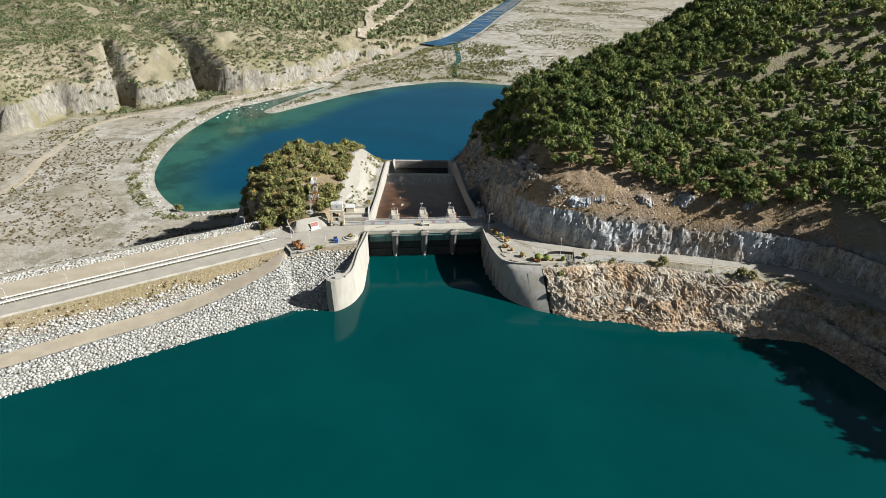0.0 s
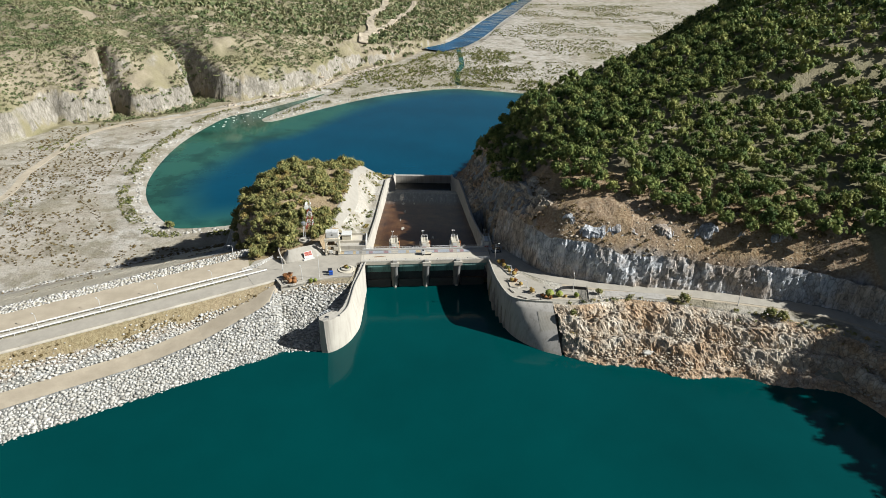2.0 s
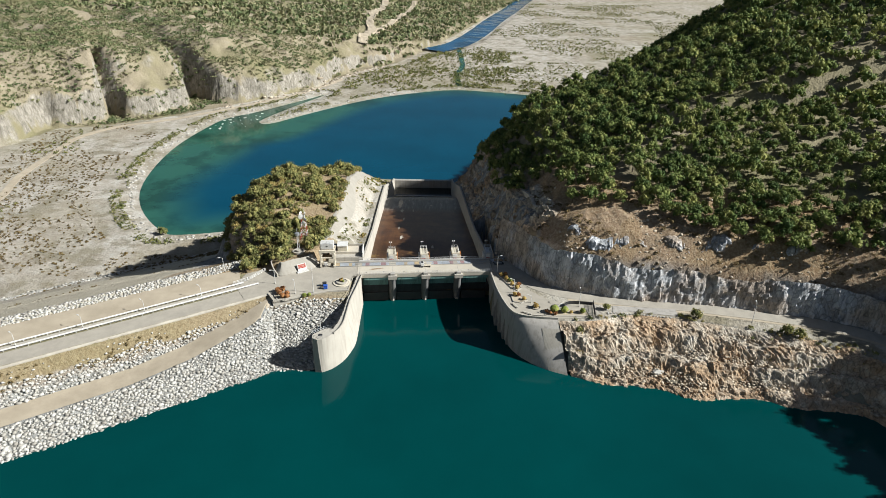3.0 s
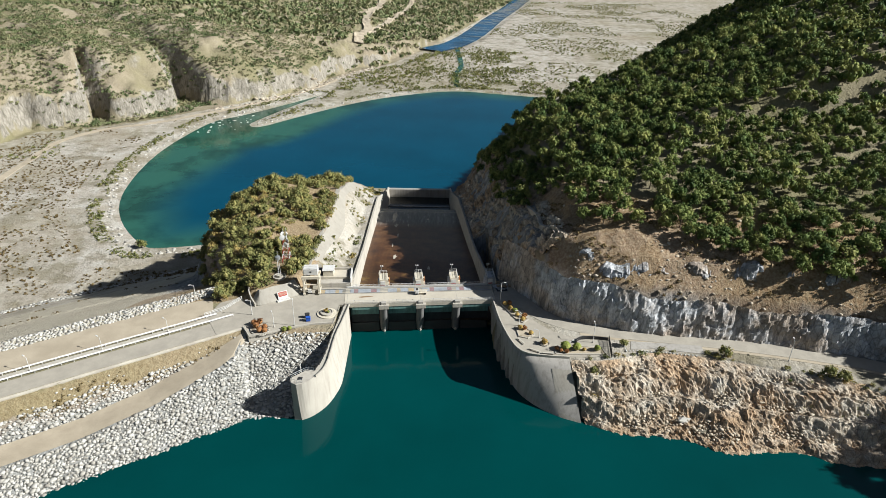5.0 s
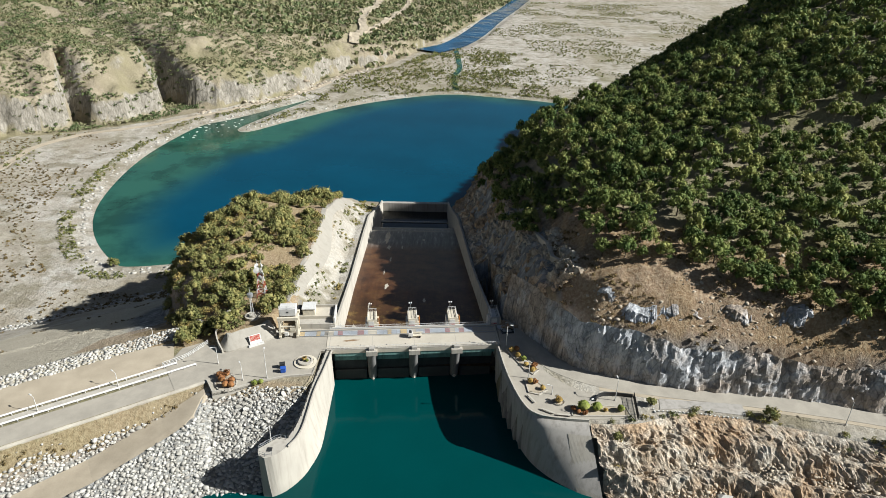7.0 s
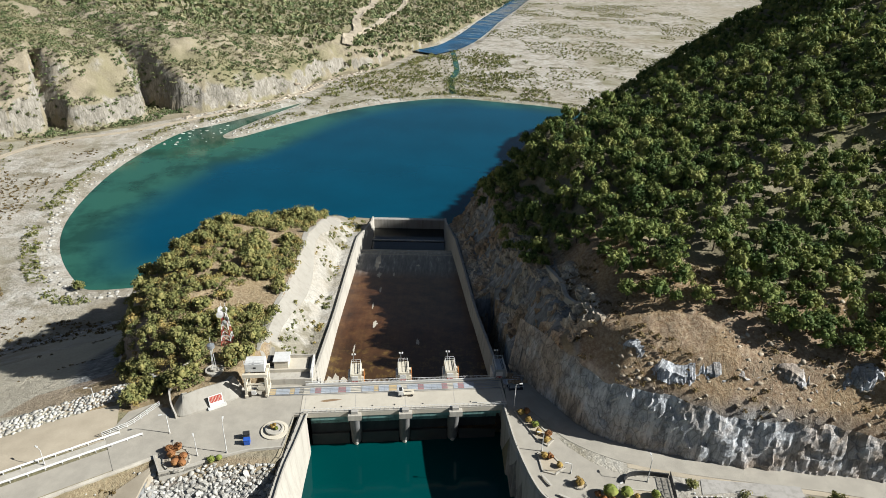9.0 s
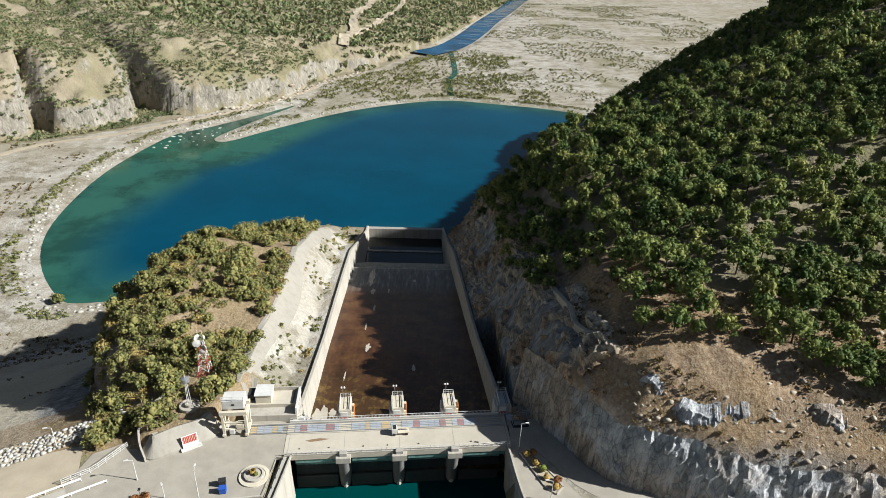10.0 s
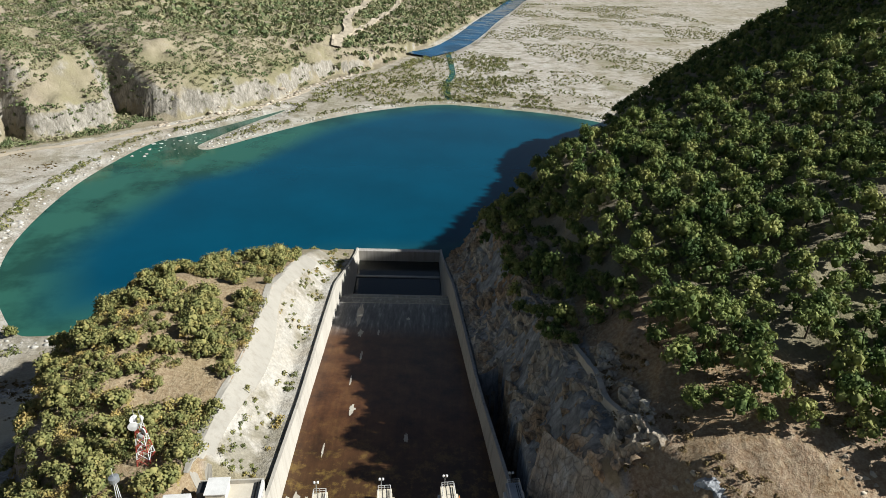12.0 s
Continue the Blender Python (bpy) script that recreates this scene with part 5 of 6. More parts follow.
# communication mast on the knob
def lattice_mast(x, y, high):
    z = height_at(x, y) - 0.2
    t = thing("radio_mast", pose(x, y, z), "red and white lattice radio mast with white dishes", "radio mast")
    n = 6
    for k in range(n):
        a, b = high * k / n, high * (k + 1) / n
        wa, wb = 1.3 - 0.85 * k / n, 1.3 - 0.85 * (k + 1) / n
        mat = M["rust_red"] if k % 2 == 0 else M["white_paint"]
        ca = [(-wa, -wa, a), (wa, -wa, a), (wa, wa, a), (-wa, wa, a)]
        cb = [(-wb, -wb, b), (wb, -wb, b), (wb, wb, b), (-wb, wb, b)]
        for i in range(4):
            j = (i + 1) % 4
            part("leg", rod(ca[i], cb[i], 0.09, None, 6), mat, t)
            part("brace", rod(ca[i], cb[j], 0.05, None, 5), mat, t)
            part("brace", rod(ca[j], cb[i], 0.05, None, 5), mat, t)
            part("ring", rod(cb[i], cb[j], 0.05, None, 5), mat, t)
    for dx, dy, dz, r, turn in ((-0.7, -0.6, -0.5, 0.95, 20), (0.8, -0.5, -1.6, 0.7, -30), (0.2, -0.7, -2.6, 0.6, 0), (-0.9, 0.2, 0.5, 0.8, 60), (0.6, 0.3, 0.6, 0.6, -60)):
        dish = part("dish", lathe([(0.06, -0.35), (r * 0.6, -0.22), (r, 0.0), (r * 0.98, 0.12), (0.05, 0.22)], 18), M["white_paint"], t, "white drum antenna")
        dish.matrix_local = pose(dx, dy, high + dz, 90, 0, turn)
    for dx in (-0.5, 0.5):
        part("whip", rod((dx, 0, high), (dx, 0, high + 2.6), 0.04, None, 5), M["white_paint"], t)


lattice_mast(-48.5, 260.5, 9.5)
post = thing("weather_mast", pose(-48.6, 249.8, height_at(-48.6, 249.8)), "slim pale weather mast with a round cage on a ringed base", "weather mast")
part("ring_base", lathe([(2.1, -0.6), (2.1, 0.5), (1.8, 0.55), (1.8, 0.2), (0.9, 0.2), (0.9, 0.9), (0.6, 0.9)], 24), M["concrete"], post)
for a in range(3):
    part("leg", rod((0.5 * math.cos(a * 2.1), 0.5 * math.sin(a * 2.1), 0.5), (0.22 * math.cos(a * 2.1), 0.22 * math.sin(a * 2.1), 6.4), 0.06, None, 6), M["white_paint"], post)
part("cage", lathe([(0.4, 6.2), (0.85, 6.6), (0.85, 7.4), (0.3, 7.6)], 14), M["steel"], post)
part("whip", rod((0, 0, 7.5), (0, 0, 9.4), 0.05, None, 5), M["white_paint"], post)


# ---- planting beds ----
def leaf_ball(r, seed, count, leaf, squash=0.85, lobes=5):
    """Points and turned leaf cards on a lumpy crown: vertices and faces."""
    g = np.random.default_rng(seed)
    cs = g.normal(0, 0.42, (lobes, 3)) * r
    cs[:, 2] = np.abs(cs[:, 2]) * 0.7
    cs[0] = 0
    rs = r * g.uniform(0.5, 0.78, lobes)
    rs[0] = r * 0.8
    which = g.integers(0, lobes, count)
    d = g.normal(0, 1, (count, 3))
    d /= np.linalg.norm(d, axis=1)[:, None]
    d[:, 2] = np.where(d[:, 2] < -0.35, -d[:, 2], d[:, 2])
    p = cs[which] + d * rs[which][:, None] * g.uniform(0.82, 1.06, (count, 1))
    p[:, 2] = p[:, 2] * squash
    nrm = d + g.normal(0, 0.45, (count, 3))
    nrm /= np.linalg.norm(nrm, axis=1)[:, None]
    side = np.cross(nrm, g.normal(0, 1, (count, 3)))
    side /= np.linalg.norm(side, axis=1)[:, None] + 1e-9
    up = np.cross(nrm, side)
    size = leaf * g.uniform(0.6, 1.3, (count, 1))
    v = np.stack([p - side * size, p - up * size * 0.7 + nrm * size * 0.15, p + side * size, p + up * size * 0.7 + nrm * size * 0.15], 1).reshape(-1, 3)
    return v, np.arange(count * 4).reshape(-1, 4)


def array_mesh(name, v, f, mat):
    me = bpy.data.meshes.new(name)
    me.vertices.add(len(v))
    me.vertices.foreach_set("co", np.ascontiguousarray(v, np.float32).ravel())
    k = f.shape[1]
    me.loops.add(f.size)
    me.loops.foreach_set("vertex_index", np.ascontiguousarray(f, np.int32).ravel())
    me.polygons.add(len(f))
    me.polygons.foreach_set("loop_start", np.arange(0, f.size, k, dtype=np.int32))
    me.materials.append(mat)
    me.update()
    return me


def core(r, squash, mat):
    """The dark heart of a crown, that closes its gaps."""
    bm = bmesh.new()
    bmesh.ops.create_icosphere(bm, subdivisions=2, radius=r)
    for v in bm.verts:
        k = 1 + 0.22 * noise.noise(v.co * 1.3 / r * 2)
        v.co = Vector((v.co.x * k, v.co.y * k, v.co.z * k * squash))
    me = bpy.data.meshes.new("core")
    bm.to_mesh(me)
    bm.free()
    me.materials.append(mat)
    return me


M["topiary_rust"] = leaf_material("topiary_rust", ((0.20, 0.085, 0.035), (0.29, 0.13, 0.05), (0.38, 0.19, 0.075)))
M["topiary_ochre"] = leaf_material("topiary_ochre", ((0.26, 0.165, 0.05), (0.36, 0.24, 0.07), (0.45, 0.32, 0.11)))
M["hedge_green"] = leaf_material("hedge_green", ((0.13, 0.17, 0.035), (0.20, 0.23, 0.05), (0.28, 0.29, 0.08)))


def bush(x, y, r, tone, label, z=12.1):
    b = thing("bush", pose(x, y, z), label, "bush", "bushes in the planting beds")
    v, f = leaf_ball(r, int(x * 31 + y * 17) & 1023, 420, 0.17, 0.95, 6)
    v = v * (r / max(0.1, np.abs(v[:, :2]).max()))
    v[:, 2] += r * 0.75
    ob = new("foliage", array_mesh("foliage", v, f, M[tone]))
    ob.parent = b
    ob2 = new("core", core(r * 0.72, 0.95, M[tone]))
    ob2.parent = b
    ob2.location = (0, 0, r * 0.72)
    part("trunk", rod((0, 0, -0.2), (0, 0, r * 0.6), 0.09, None, 6), M["bark"], b)


def bed(outline, label, z=11.9, fill="dirt_road"):
    b = thing("planting_bed", pose(0, 0, z), label, "planting bed", "planting beds")
    n = len(outline)
    loop = np.array(list(outline) + [outline[0]], float)
    part("soil", prism(outline, -0.2, 0.16), M[fill], b)
    bm = bmesh.new()
    for i in range(n):
        (ax, ay), (bx, by) = outline[i], outline[(i + 1) % n]
        d = Vector((bx - ax, by - ay, 0)).normalized()
        m = Vector((-d.y, d.x, 0)) * 0.14
        e = d * 0.1
        prism([(ax - e.x + m.x, ay - e.y + m.y), (bx + e.x + m.x, by + e.y + m.y), (bx + e.x - m.x, by + e.y - m.y), (ax - e.x - m.x, ay - e.y - m.y)], -0.1, 0.3, bm)
    part("kerb", bm, M["concrete"], b)


def oval(cx, cy, a, b, turn=0.0, n=20):
    c, s = math.cos(radians(turn)), math.sin(radians(turn))
    return [(cx + a * math.cos(t) * c - b * math.sin(t) * s, cy + a * math.cos(t) * s + b * math.sin(t) * c) for t in np.linspace(0, 2 * math.pi, n, endpoint=False)]


bed(oval(-48.8, 224.4, 2.5, 3.4, 25), "pale kerbed planting bed with clipped rust-brown bushes")
for x, y, r in ((-51.0, 226.6, 1.1), (-49.4, 227.0, 1.1), (-50.0, 225.0, 1.15), (-47.4, 224.6, 1.1), (-48.4, 222.8, 1.2), (-47.0, 222.7, 1.1)):
    bush(x, y, r, "topiary_rust", "clipped round rust-brown bush in a kerbed bed")
ring = thing("round_planter", pose(-31.0, 233.3, 11.93), "round stepped concrete planter with dry plants", "planter")
part("step_ring", lathe([(2.9, 0.0), (2.9, 0.25), (2.2, 0.3), (2.2, 0.2), (0.05, 0.2)], 32), M["cream"], ring)
part("inner_ring", lathe([(1.9, 0.2), (1.9, 0.7), (1.55, 0.75), (1.5, 0.55), (0.05, 0.55)], 32), M["concrete"], ring)
bush(-31.3, 233.5, 0.75, "topiary_ochre", "dry ochre plant in a round planter", 12.45)
bush(-30.5, 233.0, 0.55, "hedge_green", "small green plant in a round planter", 12.45)
bush(-41.8, 224.2, 1.0, "hedge_green", "green bush hanging over the terrace wall", 11.6)
bush(-40.4, 224.9, 0.9, "hedge_green", "green bush hanging over the terrace wall", 11.6)
bed([(21.6, 240.6), (23.4, 241.6), (27.8, 234.0), (29.0, 231.6), (27.4, 229.8), (25.4, 231.8)], "narrow kerbed bed beside the road with clipped bushes", 11.98)
bed([(25.0, 227.6), (28.0, 227.0), (30.0, 223.6), (27.8, 221.8), (25.4, 222.6)], "kerbed bed of dry soil with low bushes", 11.98)
bed([(34.6, 214.4), (48.4, 214.6), (48.0, 217.6), (40.0, 218.4), (35.2, 217.2)], "long kerbed bed with green and brown bushes", 11.98)
bed(oval(32.2, 219.2, 1.3, 1.2), "small round bed with a single ochre bush", 11.98)
for x, y, r, tone, label in ((22.9, 239.6, 1.1, "topiary_ochre", "clipped ochre bush in a roadside bed"), (24.3, 240.0, 1.0, "topiary_rust", "clipped rust-brown bush in a roadside bed"),
                             (24.3, 237.2, 1.0, "topiary_ochre", "dry ochre bush in a roadside bed"), (25.6, 235.6, 1.0, "hedge_green", "low green bush in a roadside bed"),
                             (26.0, 233.4, 0.9, "topiary_ochre", "dry ochre bush in a roadside bed"), (28.0, 232.8, 1.0, "topiary_rust", "clipped rust-brown bush by the kerb"),
                             (27.4, 231.0, 1.0, "topiary_ochre", "clipped ochre bush by the kerb"), (26.3, 226.4, 1.0, "topiary_ochre", "clipped ochre bush on dry soil"),
                             (27.4, 226.2, 0.9, "topiary_rust", "clipped rust-brown bush on dry soil"), (29.0, 223.8, 0.9, "topiary_ochre", "clipped round ochre bush on dry soil"),
                             (32.2, 219.2, 1.15, "topiary_ochre", "round ochre bush alone in a small bed"), (37.6, 216.6, 1.9, "hedge_green", "large green bush on the terrace"),
                             (40.8, 216.6, 1.6, "hedge_green", "large green bush on the terrace"), (36.2, 215.4, 0.8, "topiary_rust", "small dark rust bush on the terrace"),
                             (37.6, 214.9, 0.8, "topiary_rust", "small dark rust bush on the terrace"), (35.2, 216.4, 0.8, "topiary_rust", "small dark rust bush on the terrace"),
                             (46.4, 216.4, 1.2, "hedge_green", "yellow-green bush at the end of the bed"), (42.8, 216.2, 0.7, "topiary_ochre", "small dry bush in the bed")):
    bush(x, y, r, tone, label)
for a, b in (((24.9, 221.6), (26.6, 218.4)), ((27.8, 216.4), (30.2, 215.0)), ((31.8, 214.5), (33.4, 214.3))):
    seat = thing("bench", pose((a[0] + b[0]) / 2, (a[1] + b[1]) / 2, 12.0, 0, 0, math.degrees(math.atan2(b[1] - a[1], b[0] - a[0]))), "low pale concrete bench on the terrace", "bench", "benches on the terrace")
    part("slab", box(-1.6, 1.6, -0.25, 0.25, 0.35, 0.48, 0.03), M["concrete"], seat)
    for x in (-1.2, 1.2):
        part("foot", box(x - 0.15, x + 0.15, -0.2, 0.2, 0.0, 0.35), M["concrete_grey"], seat)
fence = thing("fence", pose(49.6, 213.2, 12.0), "dark steel fence across the end of the terrace", "fence")
for i in range(9):
    part("post", rod((0.13 * i, 1.0 * i, 0), (0.13 * i, 1.0 * i, 1.9), 0.07, None, 6), M["dark_steel"], fence)
for h in (0.3, 1.1, 1.85):
    part("rail", rod((0, 0, h), (1.04, 8.0, h), 0.06, None, 6), M["dark_steel"], fence)
bm = bmesh.new()
for i in range(54):
    rod((0.0195 * i, 0.15 * i, 0.1), (0.0195 * i, 0.15 * i, 1.85), 0.03, bm, 4)
part("bars", bm, M["dark_steel"], fence)
wall_along("kerb_terrace", smoothed([(50.6, 221.6), (46, 222.2), (43, 221.9), (41.6, 220.8), (41.2, 219.8)], 16), 11.9, 12.9, 0.3, M["dark_steel"])["kind"] = "structure"
markers = thing("marker_row", pose(54.5, 216.2, 12.0), "row of small white marker stones edging the pad", "marker stones")
for i in range(24):
    x, y = (1.0 * i, 0.35 if i < 8 else 0.35 - 0.16 * (i - 8)) if i < 20 else (0, 1.2 * (i - 20))
    zz = height_at(54.5 + x, 216.2 + y) - 12.0
    part("marker", box(x - 0.16, x + 0.16, y - 0.16, y + 0.16, zz - 0.1, zz + 0.35, 0.03), M["white_paint"], markers)

# ---- trees and scrub ----
def limbs(seed, high, r):
    g = random.Random(seed)
    bm = rod((0, 0, -0.6), (0, 0, high), 0.20, None, 7, 0.10)
    for k in range(5):
        a = g.uniform(0, 6.28)
        z = high * g.uniform(0.45, 0.95)
        rod((0, 0, z), (math.cos(a) * r * 0.6, math.sin(a) * r * 0.6, z + r * g.uniform(0.2, 0.6)), 0.08, bm, 5, 0.03)
    return bm


def grow(n, seed, boxes, test):
    """Random places in a box that pass a test."""
    g = np.random.default_rng(seed)
    x0, x1, y0, y1 = boxes
    out = []
    while len(out) < n:
        x, y = g.uniform(x0, x1, 4000), g.uniform(y0, y1, 4000)
        ok = test(x, y)
        if not ok.any():
            break
        out += list(zip(x[ok], y[ok]))
    return out[:n]


def spread(points, gap):
    """Thin out places that stand closer than gap."""
    cells, keep = {}, []
    for x, y in points:
        c = (int(x // gap), int(y // gap))
        near = [q for a in (-1, 0, 1) for b in (-1, 0, 1) for q in cells.get((c[0] + a, c[1] + b), ())]
        if all((x - q[0]) ** 2 + (y - q[1]) ** 2 > gap * gap for q in near):
            cells.setdefault(c, []).append((x, y))
            keep.append((x, y))
    return keep


def scatter(name, points, protos, sizes, mat, label, category, seed, sink=0.3):
    """Many plants in one object: copies of the prototypes, turned and scaled."""
    g = np.random.default_rng(seed)
    vs, fs, base = [], [], 0
    for x, y in points:
        v, f = protos[g.integers(len(protos))]
        s = g.uniform(*sizes)
        a = g.uniform(0, 6.283)
        c, n = math.cos(a) * s, math.sin(a) * s
        w = np.stack([v[:, 0] * c - v[:, 1] * n + x, v[:, 0] * n + v[:, 1] * c + y, v[:, 2] * s * g.uniform(0.8, 1.25) + height_at(x, y) - sink], 1)
        vs.append(w)
        fs.append(f + base)
        base += len(v)
    ob = new(name, array_mesh(name, np.concatenate(vs), np.concatenate(fs), mat))
    return tagged(ob, label, category, kind="stuff")


def full_crown(r, seed, count, leaf, squash=0.95, k=11):
    """A broad-leaved crown: small clumps over a dome, each round and closed by a heart of its own."""
    g = np.random.default_rng(seed)
    vs, fs, base = [], [], 0
    for i in range(k):
        a, h = i * 2.4 + g.uniform(-0.5, 0.5), (i + 0.5) / k
        out = r * (0.62 * math.sqrt(1 - h * h) + g.uniform(-0.08, 0.10))
        c = np.array([out * math.cos(a), out * math.sin(a), r * squash * (0.15 + 0.75 * h + g.uniform(-0.1, 0.12))])
        lr = r * g.uniform(0.24, 0.46) * (11 / k) ** 0.4
        m = count // k
        d = g.normal(0, 1, (m, 3))
        d /= np.linalg.norm(d, axis=1)[:, None]
        d[:, 2] = np.where(d[:, 2] < -0.45, -d[:, 2], d[:, 2])
        p = c + d * lr * g.uniform(0.72, 1.32, (m, 1))
        nrm = d + g.normal(0, 0.5, (m, 3))
        nrm /= np.linalg.norm(nrm, axis=1)[:, None]
        side = np.cross(nrm, g.normal(0, 1, (m, 3)))
        side /= np.linalg.norm(side, axis=1)[:, None] + 1e-9
        up = np.cross(nrm, side)
        size = leaf * g.uniform(0.6, 1.25, (m, 1))
        vs.append(np.stack([p - side * size, p - up * size * 0.7, p + side * size, p + up * size * 0.7], 1).reshape(-1, 3))
        fs.append(np.arange(m * 4).reshape(-1, 4) + base)
        base += m * 4
        rings, turns = 4, 6
        th, ph = np.meshgrid(np.linspace(0.15, 2.9, rings), np.linspace(0, 2 * math.pi, turns, endpoint=False), indexing="ij")
        q = lr * 0.74 * g.uniform(0.7, 1.15, (rings, turns))
        vs.append(np.stack([c[0] + q * np.sin(th) * np.cos(ph), c[1] + q * np.sin(th) * np.sin(ph), c[2] + q * np.cos(th)], 2).reshape(-1, 3))
        fs.append(np.array([[a0 * turns + b0, (a0 + 1) * turns + b0, (a0 + 1) * turns + (b0 + 1) % turns, a0 * turns + (b0 + 1) % turns] for a0 in range(rings - 1) for b0 in range(turns)]) + base)
        base += rings * turns
    return np.concatenate(vs), np.concatenate(fs)


def crowned(r, seed, count, leaf, lift, squash=0.85, lobes=6, full=False):
    v, f = full_crown(r, seed, count, leaf, squash, 11 if lobes > 6 else 6) if full else leaf_ball(r, seed, count, leaf, squash, lobes)
    v = v + np.array([0, 0, lift])
    return v, f


def in_forest(x, y):
    d, _ = track(CUT, x, y)
    n, _ = track(NORTH, x, y)
    inner_x = x - chute_right(y)
    wobble = 7 * rough(x, y, 18, 3, 31)
    gap = np.exp(-((x - 66) / 4.0) ** 2 - ((y - 258) / 12.0) ** 2)
    return ((d + wobble > np.interp(x, [45, 70, 85, 110], [20, 18, 13, 11])) | (y > 284)) & (inner_x > np.interp(y, [270, 292, 320], [17, 13, 12]) + wobble * 0.5) & (n < -24) & (gap < 0.35)


forest_protos = [crowned(2.9, 100 + k, 352, 0.31, 1.9, 1.15, 7, True) for k in range(8)]
near_points = spread(grow(26000, 3, (22, 150, 225, 420), in_forest), 3.8)
g = random.Random(5)
g.shuffle(near_points)
tree_points, rest = near_points[:280], near_points[280:]
far_points = spread(grow(32000, 4, (60, 285, 120, 640), lambda x, y: in_forest(x, y) & ~((x < 150) & (y > 225) & (y < 420))), 4.6)
scatter("forest", rest, forest_protos, (0.55, 1.3), M["forest"], "dense dark green evergreen woodland on a steep hill", "woodland", 8)
scatter("forest_far", far_points, [crowned(3.1, 140 + k, 90, 0.55, 1.9, 1.1, 6, True) for k in range(6)], (0.65, 1.35), M["forest"], "dense dark green woodland on the back of the hill", "woodland", 9)


def tree_kind(seed, r, high, mat, count, leaf, label, category, group, name):
    t = thing(name, pose(0, 0, -300), label, category, group)
    part("trunk", limbs(seed, high, r), M["bark"], t)
    v, f = full_crown(r, seed, count, leaf, 0.95)
    v[:, 2] += high * 0.75
    ob = new("crown", array_mesh("crown", v, f, mat))
    ob.parent = t
    return t


kinds = [tree_kind(200 + k, 2.6 + 0.22 * k, 2.6 + 0.2 * k, M["forest"], 450, 0.28, "dense olive-green evergreen tree on the wooded slope", "tree", "trees on the wooded slope", "tree") for k in range(5)]
for i, (x, y) in enumerate(tree_points):
    s = g.uniform(0.62, 1.15)
    m = pose(x, y, height_at(x, y) - 0.2, 0, 0, g.uniform(0, 360)) @ Matrix.Scale(s, 4)
    if i < 5:
        kinds[i].matrix_basis = m
    else:
        c = copy_thing(kinds[i % 5], m)


def on_knob(x, y):
    left = np.interp(y, KNOB_Y, KNOB_X)
    f, _ = track([(-95, 237), (-66, 239), (-58.5, 243), (-57.5, 241), (-55, 243.5), (-48.5, 246), (-44, 249.5), (-42, 253), (-38.5, 264), (-30, 264)], x, y)
    bare = rough(x, y, 14, 3, 41) + 0.06 * np.exp(-((x + 55) / 14) ** 2 - ((y - 283) / 16) ** 2) + 0.4 * rough(x, y, 5, 2, 42) > 0.24
    near_mast = np.hypot(x + 48.5, y - 258) < 4.5
    ring = (np.hypot(x + 48.6, y - 249.8) < 3.6) | (np.abs(track([(-53.2, 236.6), (-55.4, 239.8), (-57.0, 244.0), (-56.8, 247.6), (-54.6, 251)], x, y)[0]) < 1.6) & (y < 252) & (x > -60)
    return (x > left - 3.5) & (x < -40.5 + 1.5 * rough(x, y, 10, 2, 5)) & (f > 1.0) & (y < 418) & ~bare & ~near_mast & ~ring


knob_points = spread(grow(9000, 13, (-100, -32, 236, 420), on_knob), 2.15)
g.shuffle(knob_points)
shrubs = [tree_kind(300 + k, 1.25 + 0.2 * k, 0.6, M["shrub"], 330, 0.19, "rounded olive and ochre shrub on the dry knob", "shrub", "shrubs on the knob", "shrub") for k in range(5)]
for i, (x, y) in enumerate(knob_points[:290]):
    m = pose(x, y, height_at(x, y) - 0.2, 0, 0, g.uniform(0, 360)) @ Matrix.Scale(g.uniform(0.7, 1.45), 4)
    if i < 5:
        shrubs[i].matrix_basis = m
    else:
        copy_thing(shrubs[i % 5], m)
scatter("scrub_knob", knob_points[290:], [crowned(1.5, 340 + k, 180, 0.24, 0.8) for k in range(6)], (0.6, 1.25), M["shrub"], "olive and ochre scrub covering the knob", "scrub", 14)
strip = spread(grow(500, 15, (-41, -28, 262, 420), lambda x, y: (x > -37) & (x < -29.2) & (rough(x, y, 8, 3, 6) > 0.15)), 1.3)
scatter("scrub_strip", strip, [crowned(0.7, 360 + k, 60, 0.2, 0.3) for k in range(4)], (0.5, 1.3), M["shrub"], "sparse dry scrub beside the chute wall", "scrub", 16)


def on_far_bank(x, y):
    d, s = track(CLIFF, x, y)
    bare = (rough(x, y, 46, 4, 51) + 0.3 * rough(x, y, 14, 2, 53) > 0.42) & (np.abs(s - 604) > 16) & (np.abs(s - 512) > 18)
    far, _ = track([(-118, 850), (-108, 975), (-112, 1090), (-122, 1250), (-118, 1400), (-124, 1600)], x, y)
    fork, _ = track([(-106, 1000), (-82, 1150), (-72, 1315), (-60, 1500)], x, y)
    return (d > 4 + 10 * (rough(x, y, 20, 3, 54) > 0.1)) & ((np.abs(far) > 9) | (y < 860)) & ((np.abs(fork) > 7) | (y < 1000)) & ~bare & (x > -0.62 * y - 60) & (x < 0.25 * y)


